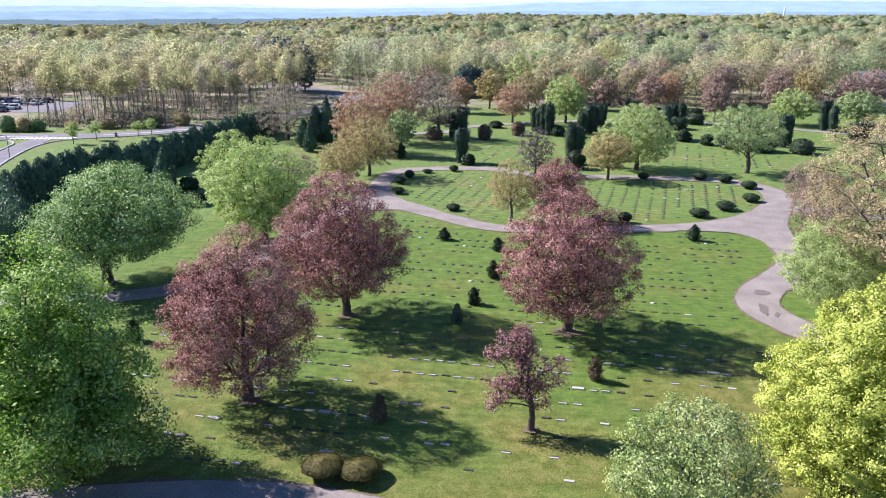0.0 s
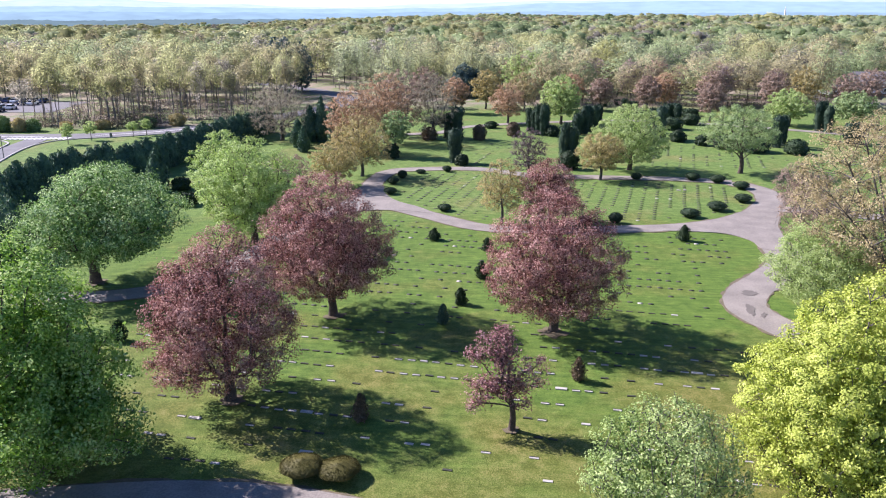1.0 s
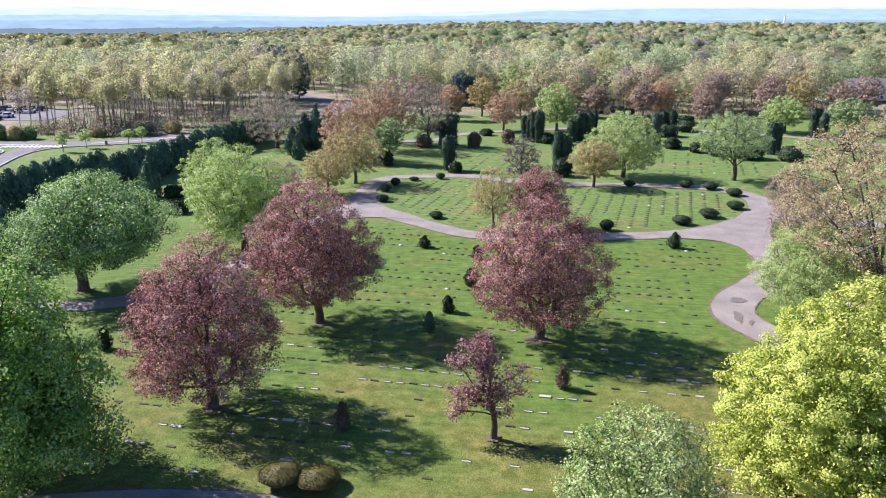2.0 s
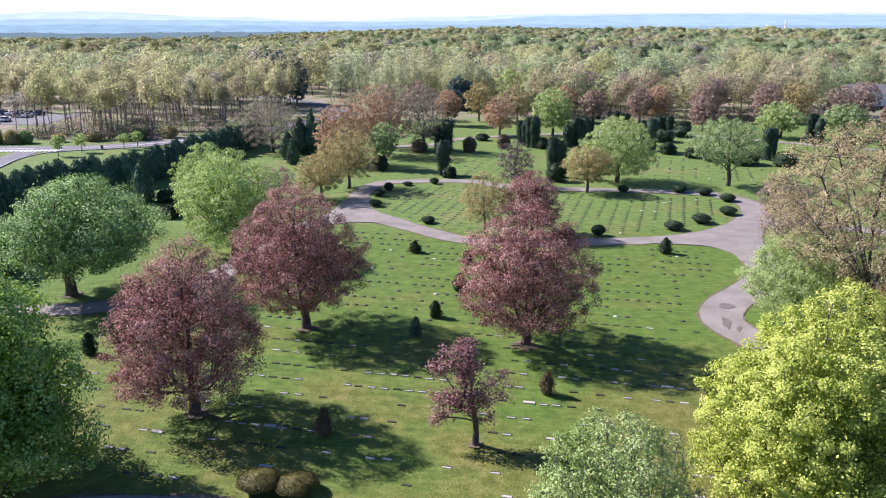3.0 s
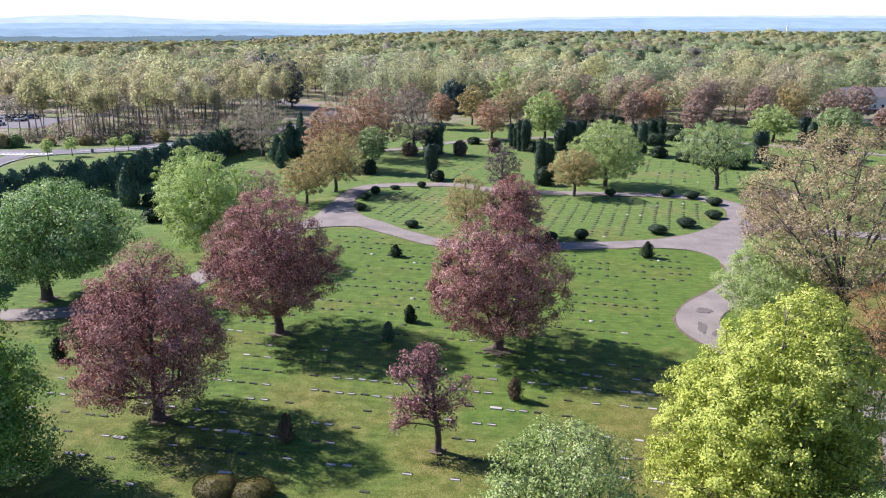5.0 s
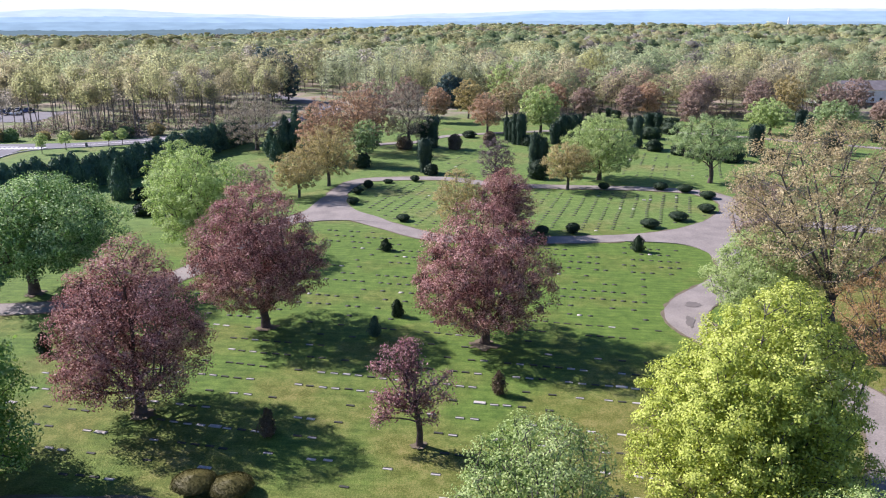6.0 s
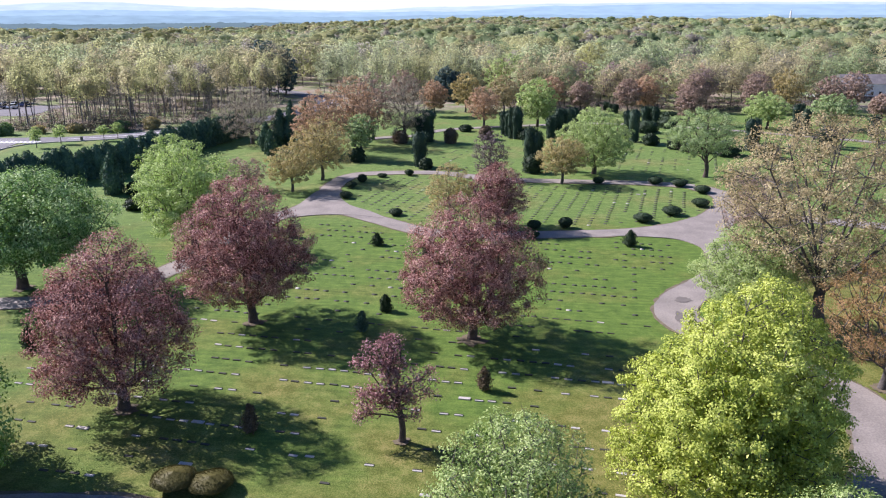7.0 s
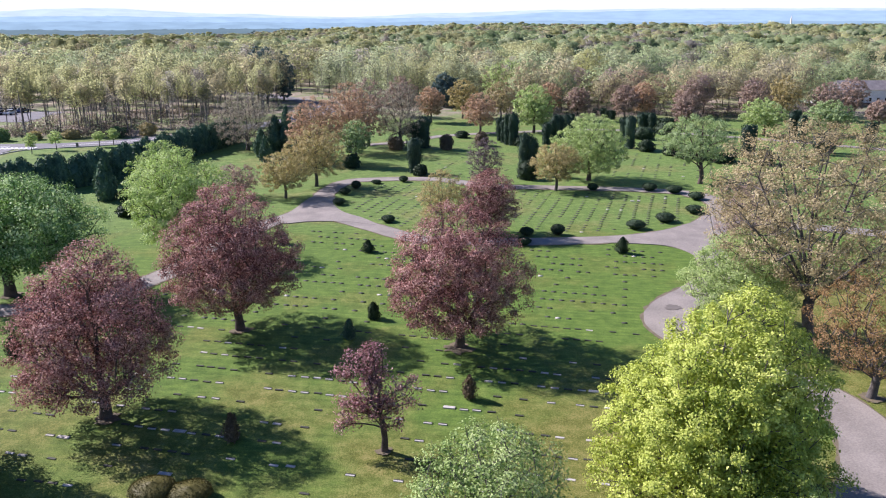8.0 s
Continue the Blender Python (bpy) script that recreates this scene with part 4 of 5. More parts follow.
# ---- clipped shrubs, young conifers, columns ----
for x, y, h, r, s in ((-7.4, 42.7, 1.15, 1.35, 61), (-5.1, 42.5, 0.98, 1.32, 62)):
    make_shrub("clipped_bush", "mushroom-shaped clipped bush with winter-browned needles", x, y, TOPIARY, "bush", "pair of clipped bushes", seed=s, prof=mushroom, h=h, rad=r, n=6500, size=0.075, core=0.97, lump=0.1, zlow=0.2, stem_r=0.09)
for i, (x, y, h, w, mat, lab) in enumerate(((-26.9, 63.4, 1.9, 1.2, YEW, "young dark green conifer on the lawn"), (1.2, 67.7, 1.9, 1.1, CONIFER, "young dark conifer in the shade of the copper tree"),
        (2.9, 72.7, 1.7, 1.2, YEW, "young green conifer on the lawn"), (5.3, 80.7, 1.9, 1.3, YEW, "young green conifer beside the copper tree"), (6.4, 91.0, 1.6, 1.3, YEW, "young green conifer on the open lawn"),
        (0.0, 95.6, 1.5, 1.4, YEW, "low broad young conifer on the open lawn"), (31.4, 95.8, 2.0, 1.5, YEW, "young green conifer near the road bend"), (11.8, 56.1, 1.9, 1.1, RUST, "young conifer with rusty dead needles"),
        (-4.5, 49.5, 2.1, 1.2, RUST, "dull brown young conifer in the tree's shade"), (-11.3, 99.0, 1.7, 1.3, YEW, "young green conifer by the lane"))):
    make_shrub("young_conifer", lab, x, y, mat, "conifer", "young conifers", seed=70 + i, prof=young_form, h=h, rad=w * 0.52, n=1700, size=0.17, core=0.38 if mat is RUST else 0.62, lump=0.8, slim=0.4, upright=0.3)

YEWS = [(24.5, 103.7, 1.7, 1.8), (35.7, 107.0, 1.4, 2.5), (40.8, 111.0, 1.5, 2.7), (46.5, 116.4, 1.4, 2.4), (49.6, 125.9, 1.4, 2.4), (1.2, 110.3, 1.1, 1.9), (-7.3, 121.1, 1.2, 1.8), (-7.4, 128.8, 1.2, 1.7), (-6.1, 133.4, 1.6, 1.6), (-3.1, 138.0, 0.7, 1.7),
        (1.6, 139.6, 1.2, 1.5), (34.1, 133.0, 1.3, 1.8), (43.6, 132.6, 1.5, 2.3), (47.3, 130.8, 1.5, 2.4), (20.3, 103.3, 1.3, 1.8), (19.6, 98.6, 1.2, 1.6)]
for i, (x, y, h, w) in enumerate(YEWS):
    make_shrub("clipped_yew", "low dark green clipped yew at the lane's edge", x, y + 0.3 * w, YEW, "shrub", "clipped yews round the oval lawn", seed=90 + i, prof=mushroom, h=h * 0.86, rad=w * 0.54, n=1100, size=0.16, core=0.9, lump=0.14, zlow=0.06, stem=False)

SHRUBS = [(4.3, 146.6, 2.0, 2.3), (8.9, 177.0, 3.4, 2.9), (25.8, 183.3, 2.4, 3.4), (23.9, 143.3, 3.3, 3.6), (16.9, 183.1, 3.2, 3.0), (56.7, 195.2, 3.0, 5.6), (63.8, 203.6, 2.9, 4.6), (52.9, 175.7, 2.5, 3.5), (56.7, 170.3, 2.3, 2.8),
          (60.1, 166.7, 2.6, 4.4), (72.6, 160.0, 3.0, 4.5), (65.1, 162.6, 3.2, 6.2), (-41.1, 124.2, 2.0, 3.0), (-37.0, 113.8, 1.9, 3.2), (-9.3, 154.0, 2.6, 3.0), (-2.3, 177.0, 2.8, 3.2), (12.5, 196.0, 1.6, 3.0), (69.0, 222.0, 2.0, 5.0), (-1.0, 205.0, 1.6, 4.5)]
for i, (x, y, h, w) in enumerate(SHRUBS):
    lab = "dark rounded evergreen shrub on the far lawn" if y > 130 else "dark evergreen shrub below the hedge"
    make_shrub("evergreen_shrub", lab, x, y, RUST if i in (1, 4, 15) else YEW, "shrub", "evergreen shrubs", seed=120 + i, prof=dome, h=h, rad=w * 0.52, n=900, size=0.36, core=0.85, lump=0.4, stem=False)

CYPRESSES = [(3.1, 149.1, 6.6, 2.3), (3.9, 179.2, 7.2, 2.3), (1.8, 179.8, 5.8, 1.6), (21.5, 191.3, 5.5, 1.5), (22.2, 188.1, 5.3, 1.3), (22.8, 184.9, 7.1, 1.3), (24.1, 184.1, 7.4, 2.0), (23.7, 147.6, 7.8, 1.7),
             (25.1, 147.0, 7.0, 1.5), (32.1, 185.2, 5.1, 1.7), (33.3, 186.8, 5.3, 1.4), (34.2, 186.9, 6.7, 1.6), (35.8, 190.1, 6.1, 1.4), (38.1, 196.2, 5.7, 1.7), (40.3, 202.3, 5.1, 1.1), (49.6, 243.4, 2.4, 1.1)]
CYPRESSES += [(54.1, 246.7, 1.8, 1.3), (55.3, 242.0, 2.5, 1.4), (56.3, 239.5, 2.1, 1.2), (56.7, 234.6, 2.5, 1.3), (50.4, 188.9, 6.0, 1.4), (50.1, 179.8, 7.5, 2.1), (59.3, 208.6, 4.7, 1.6), (60.6, 208.7, 4.8, 1.4),
             (61.4, 206.8, 5.0, 1.6), (72.0, 168.2, 6.9, 1.9), (74.1, 170.3, 6.6, 1.2), (92.0, 193.2, 7.3, 1.9), (92.8, 192.6, 7.3, 1.0), (92.9, 190.3, 6.4, 1.7), (89.2, 171.9, 4.8, 2.2), (92.3, 174.3, 4.8, 2.1),
             (109.0, 190.0, 5.0, 2.0)]
for i, (x, y, h, w) in enumerate(CYPRESSES):
    make_shrub("columnar_cypress", "tall narrow dark cypress column on the far lawn", x, y, CYPRESS, "cypress", "columnar cypresses", seed=150 + i, prof=column, h=h, rad=w * 0.68, n=900, size=0.3, core=0.8, lump=0.6, upright=0.8, slim=0.35, stem=False)
for i, (x, y, h, w) in enumerate(((-28.4, 173.6, 7.9, 3.6), (-25.9, 173.7, 10.0, 3.2), (-24.6, 184.0, 8.4, 3.4), (-27.7, 160.4, 5.2, 2.4), (-44.7, 124.2, 7.2, 3.2), (-22.6, 170.0, 8.0, 3.0), (-29.8, 166.0, 6.0, 2.8))):
    make_shrub("evergreen_cypress", "broad dark evergreen cypress beside the hedge", x, y, CONIFER, "cypress", "evergreens by the hedge", seed=180 + i, prof=spindle, h=h, rad=w * 0.54, n=1400, size=0.4, core=0.82, lump=0.5, upright=0.4, slim=0.45, stem=False)

# ---- the evergreen hedge row ----
HEDGE = [(-47.0, 84), (-50, 90), (-55, 97), (-59.5, 104), (-61.8, 114), (-61.6, 124), (-58.5, 131), (-54, 135), (-51, 140), (-49, 150), (-47, 160), (-44.5, 170), (-42.5, 180), (-40.5, 188)]
hl = smooth_line(HEDGE, 24)
templates = []
for k in range(4):
    templates.append(make_shrub("hedge_arborvitae", "dark green arborvitae tree in a tall screen hedge", -47, 84 - 1.5 * k, CONIFER, "hedge tree", "evergreen screen hedge", seed=200 + k, prof=hedge_form, h=5.2 + 0.35 * k, rad=1.75, n=850, size=0.42, core=0.82, lump=0.4, upright=0.3, slim=0.5, stem=False))
acc, last, count = 0.0, hl[0], 0
rh = random.Random(5)
for p in hl[1:]:
    acc += (p - last).length
    last = p
    if acc > 1.55:
        acc = 0
        copy_thing(templates[count % 4], pose(p.x + rh.uniform(-0.4, 0.4), p.y + rh.uniform(-0.3, 0.3), 0, 0, 0, rh.uniform(0, 360)))
        count += 1


# ---- woods ----
def replicate(arrs, places):
    """Copies of one tree's arrays at (x, y, scale, turn), joined."""
    v, f = arrs
    out = []
    for x, y, s, sz, a in places:
        c, q = math.cos(a), math.sin(a)
        out.append(np.stack([(v[:, 0] * c - v[:, 1] * q) * s + x, (v[:, 0] * q + v[:, 1] * c) * s + y, v[:, 2] * sz + hill(x, y)], axis=1))
    n = len(v)
    return np.concatenate(out), np.concatenate([f + i * n for i in range(len(places))])


WOOD_KINDS = {
    "yellow": (W_YELLOW, dict(h=17.0, rad=6.6, base=4.0, solid=0.8)),
    "tan": (W_TAN, dict(h=16.5, rad=6.2, base=4.0, solid=0.72)),
    "pale": (W_PALE, dict(h=16.0, rad=6.8, base=3.0, solid=0.85)),
    "green": (W_GREEN, dict(h=16.0, rad=7.0, base=2.6, solid=0.95)),
    "rose": (W_ROSE, dict(h=12, rad=5.0, base=2.6, solid=0.6)),
    "orange": (W_ORANGE, dict(h=12, rad=5.2, base=2.6, solid=0.65)),
    "grey": (W_GREY, dict(h=15.5, rad=5.8, base=3.4, solid=0.5)),
    "pine": (W_PINE, dict(h=18, rad=3.8, base=2.5, solid=1.0)),
}
STAND_KINDS = {"stand": (W_TAN, 14.4, 2.5, 7.8), "stand_gold": (W_YELLOW, 15.0, 2.7, 8.4), "stand_rose": (W_GREY, 14.0, 2.4, 6.0), "stand_pale": (W_PALE, 16.5, 3.0, 3.0), "stand_new": (W_YELLOW, 17.0, 3.0, 4.0)}
# lumps, their facets round and up, leaf clumps, clump size
WOOD_DETAIL = {2: (14, 5, 4, 380, 0.62), 3: (9, 5, 4, 190, 0.66), 4: (8, 5, 4, 90, 0.85)}


def wood_tree(seed, level, h, rad, base, solid):
    """A woodland tree: stem and limbs, billows of foliage, and loose leaf clumps on them."""
    rng = np.random.default_rng(seed)
    lumps, seg, lev, cards, size = WOOD_DETAIL[level]
    mid, tall = base + 0.45 * (h - base), h - base
    place, radius = [np.array([0, 0, mid])], [rad * 0.5 * solid ** 0.5]
    for k in range(lumps - 1):
        a, e = 2.4 * k + rng.uniform(-0.5, 0.5), math.asin(min(1.0, max(-0.55, -0.5 + 1.5 * (k + rng.uniform(0, 0.9)) / (lumps - 1))))
        q = rng.uniform(0.58, 0.80)
        place.append(np.array([rad * q * math.cos(a) * math.cos(e), rad * q * math.sin(a) * math.cos(e), mid + tall * 0.56 * q * math.sin(e)]))
        radius.append(rad * rng.uniform(0.33, 0.50))
    place, radius = np.array(place), np.array(radius)
    flat = np.array([1, 1, 0.85])
    v, f, n = [], [], []
    for p, r in zip(place, radius):
        first = len(v)
        for i in range(lev):
            e = math.pi * (i / (lev - 1) - 0.5)
            for k in range(seg):
                a = 2 * math.pi * (k + 0.5 * (i % 2)) / seg
                d = np.array([math.cos(a) * math.cos(e), math.sin(a) * math.cos(e), math.sin(e)])
                v.append(p + d * flat * r * (0.62 + 0.24 * solid) * (1 + rng.normal() * 0.14))
                n.append(unit(d + rng.normal(size=3) * 0.12 + np.array([0, 0, 0.95])))
        f += [(first + i * seg + k, first + i * seg + (k + 1) % seg, first + (i + 1) * seg + (k + 1) % seg, first + (i + 1) * seg + k) for i in range(lev - 1) for k in range(seg)]
    heart = np.array(v), np.array(f), np.array(n)
    pick = rng.choice(len(place), cards, p=radius ** 2 / np.sum(radius ** 2))
    d = unit(rng.normal(size=(cards, 3)) + 0.55 * unit(place[pick] - np.array([0, 0, mid - 0.2 * tall])))
    c = place[pick] + d * flat * (radius[pick] * rng.uniform(0.85, 1.25, cards))[:, None]
    lv, lf = leaf_cards(rng, c, d + rng.normal(size=d.shape) * 0.25, size, 0.9)
    q = lv.reshape(-1, 4, 3)
    half = 0.45 * (q[:, 2] - q[:, 0])
    lv = np.stack([q[:, 0], q[:, 1] + half, q[:, 3] + half], axis=1).reshape(-1, 3)
    leaf = lv, np.arange(len(lv)).reshape(-1, 3), np.repeat(unit(d + 0.5 * unit(c - np.array([0, 0, mid])) + rng.normal(size=d.shape) * 0.1 + np.array([0, 0, 1.0])), 3, axis=0)
    foot, top, r0, r1 = [np.array([0, 0, -0.3])], [np.array([0, 0, mid])], [0.24], [0.13]
    tv, tf = tubes(np.array(foot), np.array(top), np.array(r0), np.array(r1), 3)
    return (tv, tf, np.zeros((len(tv), 3))), heart, leaf


def open_tree(seed, h, rad, base, tips, per, size, spread, **form):
    """A forest tree with an open crown: stem, thin limbs, pads of small leaf clumps."""
    tr, bo, le = tree_arrays(seed=seed, gap=-0.6, h=h, rad=rad, base=base, lead=0.82 * h, tips=tips, per=per, size=size, spread=spread, step=5.0, trunk=0.13, twig=0.04, sides=3, jitter=0.2, up=0.2, slim=0.9, inner=0, **form)
    q = le[0].reshape(-1, 4, 3)
    half = 0.45 * (q[:, 2] - q[:, 0])
    lv = np.stack([q[:, 0], q[:, 1] + half, q[:, 3] + half], axis=1).reshape(-1, 3)
    wood = np.concatenate([tr[0], bo[0]])
    rng = np.random.default_rng(seed)
    soft = np.repeat(unit(unit(lv[::3] - np.array([0, 0, base + 0.35 * (h - base)])) + rng.normal(size=(len(lv) // 3, 3)) * 0.12 + np.array([0, 0, 0.5])), 3, axis=0)
    return (wood, np.concatenate([tr[1], bo[1] + len(tr[0])]), np.zeros((len(wood), 3))), (lv, np.arange(len(lv)).reshape(-1, 3), soft)


def wood_parts(kind, level, seed):
    """The arrays of one woodland tree and its leaf: drawn-up stands, open crowns by the park, billowed crowns behind."""
    if kind in STAND_KINDS:
        leaf, h, rad, base = STAND_KINDS[kind]
        return leaf, open_tree(seed, h, rad, base, 36, 20, 0.37, 1.2, fork=0.36 * h, wide=0.65, power=0.6, skirt=0.2)
    leaf, shape = WOOD_KINDS[kind]
    if level == 0:
        return leaf, open_tree(seed, shape["h"], shape["rad"], shape["base"], 72, 22, 0.48, 1.15, wide=0.42, power=0.5)
    if level == 1:
        return leaf, open_tree(seed, shape["h"], shape["rad"], shape["base"], 70, 19, 0.6, 1.35, wide=0.42, power=0.5)
    return leaf, wood_tree(seed, level, **shape)


def wood_kind(rng, x, y):
    n = noise.noise(Vector((x * 0.012, y * 0.012, 2.2)))
    u = rng.uniform()
    if y > 300 and u < (0.02 if y < 420 else 0.008):
        return "pine"
    if y < 285 and x > 25:
        return ("rose", "orange", "tan", "yellow", "tan", "orange", "green")[int(u * 6.99)]
    if -46 <= x < 26 and y < 318:
        return ("stand_pale", "stand_new", "stand_pale", "pale", "stand_new")[int(u * 4.99)]
    if x < -40 and y < 262:
        return ("stand", "stand_gold", "stand", "stand_gold", "stand_gold", "stand_rose")[int(u * 5.99)]
    if x < -40 and y < 330:
        return ("yellow", "tan", "green", "yellow", "pale")[int(u * 4.99)]
    if x < -40:
        return ("yellow", "tan", "green", "pale", "yellow", "grey")[int(u * 5.99)]
    if n > 0.12:
        return ("green", "pale", "green", "yellow")[int(u * 3.99)]
    return ("pale", "yellow", "tan", "green", "yellow", "grey", "green")[int(u * 6.99)]


PUBLIC_LINE = np.array([(p.x, p.y) for p in smooth_line(PUBLIC, 8)])


def in_woods(x, y):
    if y < 340 and np.min(np.hypot(PUBLIC_LINE[:, 0] - x, PUBLIC_LINE[:, 1] - y)) < 9.0:
        return False
    if (124 < x < 162 and 250 < y < 292) or (86 < x < 99 and 290 < y < 312):
        return False
    if x < -46:
        return y > 196 and not (x < -106 and y < 256)
    if x < -24:
        return y > 288
    if x < 24:
        return y > 271
    return y > 243 + 4 * math.sin(x * 0.2)


def build_woods():
    rng = np.random.default_rng(77)
    bands = ((196, 300, 10.6, 0), (300, 420, 12.4, 1), (420, 700, 17.0, 2), (700, 1150, 24.0, 3), (1150, 2300, 44.0, 4))
    for y0, y1, gapd, level in bands:
        groups = {}
        y = y0
        while y < y1:
            half = y * 0.58 + 22
            x = -half
            while x < half:
                px, py = x + rng.uniform(-0.45, 0.45) * gapd, y + rng.uniform(-0.45, 0.45) * gapd
                if in_woods(px, py):
                    s = rng.uniform(0.72, 1.3) * (1.0, 1.12, 1.35, 1.8, 2.8)[level]
                    sz = rng.uniform(0.74, 1.12) * (1, 1.02, 1.04, 1.06, 1.12)[level]
                    kind = wood_kind(rng, px, py)
                    if kind.startswith("stand"):
                        s *= 0.9
                    groups.setdefault((kind, int(rng.integers(0, 3))), []).append((px, py, s, sz, rng.uniform(0, 6.28)))
                x += gapd * (0.36 if level == 0 and ((x < -44 and y < 262) or (-46 <= x < 26)) else 1)
            y += gapd * (0.72 if level == 0 and y < 262 else 0.9)
        for (kind, var), places in sorted(groups.items()):
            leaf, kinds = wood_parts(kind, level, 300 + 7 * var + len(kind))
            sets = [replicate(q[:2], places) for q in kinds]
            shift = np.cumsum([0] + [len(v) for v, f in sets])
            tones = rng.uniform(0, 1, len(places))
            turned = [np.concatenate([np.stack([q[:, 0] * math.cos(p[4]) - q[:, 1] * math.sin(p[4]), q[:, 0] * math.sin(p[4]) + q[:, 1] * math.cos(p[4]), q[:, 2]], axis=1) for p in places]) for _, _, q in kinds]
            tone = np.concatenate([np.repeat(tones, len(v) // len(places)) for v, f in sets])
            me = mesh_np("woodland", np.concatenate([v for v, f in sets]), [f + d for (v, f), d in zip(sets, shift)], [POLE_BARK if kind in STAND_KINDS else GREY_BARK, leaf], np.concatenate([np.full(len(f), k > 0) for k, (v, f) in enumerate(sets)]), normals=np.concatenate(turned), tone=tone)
            tagged(new("woodland", me), "mixed spring woodland of budding and leafing trees", "woods", kind="stuff")


build_woods()

# large pale crowns at the front of the middle wood
for x, y, h, r, leaf, tone, sd in ((27.5, 268.0, 15.5, 8.5, SPRING, "pale green", 65), (58.0, 286.0, 18.5, 8.0, NEWLEAF, "yellow-green", 66)):
    make_tree("maple_tree", "large " + tone + " tree standing before the spring wood", x, y, leaf, bark=GREY_BARK, group="pale trees at the wood's edge", seed=sd, h=h, rad=r, base=2.2, wide=0.45, power=0.5, tips=150, per=36, size=0.5, spread=0.9, trunk=0.3, twig=0.05, inner=0.1)

# dark pines standing out of the wood
for x, y, h, sd in ((-55.5, 284.0, 19.0, 58), (-50.5, 288.0, 17.5, 59), (-60.0, 290.0, 19.5, 60), (7.0, 268.0, 11.5, 63), (10.5, 270.0, 10.0, 64)):
    make_tree("pine_tree", "tall blue-dark pine standing before the spring wood", x, y, PINE, bark=GREY_BARK, category="pine", group="pines at the wood's edge", seed=sd, h=h, rad=4.9, base=1.5, wide=0.3, power=0.6, tips=110, per=30, size=0.6, spread=0.7, trunk=0.25, twig=0.05, inner=0.2)

# ---- brush along the wood's edge ----
def build_brush(label, n, zone, height, leaf, seed):
    """Low tangled shrubs under and before the trees: leaning stems and small leaves."""
    rng = np.random.default_rng(seed)
    x0, x1, y0, y1 = zone
    x = rng.uniform(x0, x1, n)
    y = y0 + (y1 - y0) * rng.uniform(0, 1, n) ** 1.6
    ok = [in_woods(a, b + 3.0) for a, b in zip(x, y)]
    x, y = x[ok], y[ok]
    n = len(x)
    tall = height * rng.uniform(0.5, 1.3, n)
    stems = 4
    foot = np.repeat(np.stack([x, y, np.full(n, -0.05)], axis=1), stems, axis=0)
    top = foot + rng.normal(size=foot.shape) * np.array([0.45, 0.45, 0]) + np.repeat(tall, stems)[:, None] * np.array([0, 0, 1.0])
    tv, tf = tubes(foot, top, np.full(len(foot), 0.03), np.full(len(foot), 0.012), 3)
    per = 24
    c = np.repeat(np.stack([x, y, tall * 0.62], axis=1), per, axis=0) + rng.normal(size=(n * per, 3)) * np.repeat(tall, per)[:, None] * np.array([0.42, 0.42, 0.26])
    c[:, 2] = np.maximum(c[:, 2], 0.1)
    soft = unit(rng.normal(size=c.shape) * 0.5 + np.array([0, 0, 1.0]))
    lv, lf = leaf_cards(rng, c, soft, 0.34, 0.7)
    me = mesh_np("undergrowth", np.concatenate([tv, lv]), np.concatenate([tf, lf + len(tv)]), [GREY_BARK, leaf], np.concatenate([np.zeros(len(tf)), np.ones(len(lf))]), normals=np.concatenate([np.zeros((len(tv), 3)), np.repeat(soft, 4, axis=0)]), tone=np.concatenate([np.zeros(len(tv)), np.repeat(rng.uniform(0, 1, n), per * 4)]))
    tagged(new("undergrowth", me), label, "undergrowth", kind="stuff")


build_brush("grey-brown leafless brush under the young wood", 620, (-108, -44, 193, 250), 2.0, W_BRUSH, 5)
build_brush("olive brush just in leaf along the wood's edge", 240, (-108, -44, 192, 235), 1.5, W_GREEN, 6)
build_brush("pale green brush beside the public road", 200, (-62, -22, 252, 300), 2.2, W_PALE, 9)
build_brush("rose-grey brush before the far wood", 420, (24, 150, 240, 262), 2.0, W_ROSE, 7)
build_brush("pale green brush before the middle wood", 520, (-34, 26, 269, 296), 3.4, W_PALE, 8)

# ---- flat grave markers, set in rows ----
def inside(poly, x, y):
    hit = False
    for (x0, y0), (x1, y1) in zip(poly, poly[1:] + poly[:1]):
        if (y0 > y) != (y1 > y) and x < (x1 - x0) * (y - y0) / (y1 - y0) + x0:
            hit = not hit
    return hit


LAWN_A = [(-27, 44), (-10, 43.6), (0, 41.5), (9, 38), (24, 40), (30, 52), (28.6, 60), (27.2, 70), (28, 78), (34, 86.5), (37.5, 93), (36, 97), (24, 98), (8, 97), (0, 102), (-6, 107.5), (-10, 107), (-13, 99), (-17, 87), (-21, 81), (-26, 75)]
OVAL = [(-6, 124), (-3, 114.5), (2, 109.5), (6, 105.8), (14, 104.5), (30, 105.5), (40, 109.5), (45, 113.5), (48, 120), (47, 129), (34, 131), (22, 132), (12, 136), (4, 138.5), (-3, 137.5)]
FAR_A = [(38, 147), (52, 143), (72, 148), (66, 158), (52, 172), (38, 176), (40, 160)]
FAR_B = [(6, 146), (14, 142), (23, 150), (20, 172), (9, 172)]
TRUNKS = [(-14.5, 52.7), (-9.2, 69.7), (11.1, 66.1), (6.0, 48.4), (-7.4, 43.1), (-5.0, 43.0), (15.4, 104.3), (9.0, 104.4)]


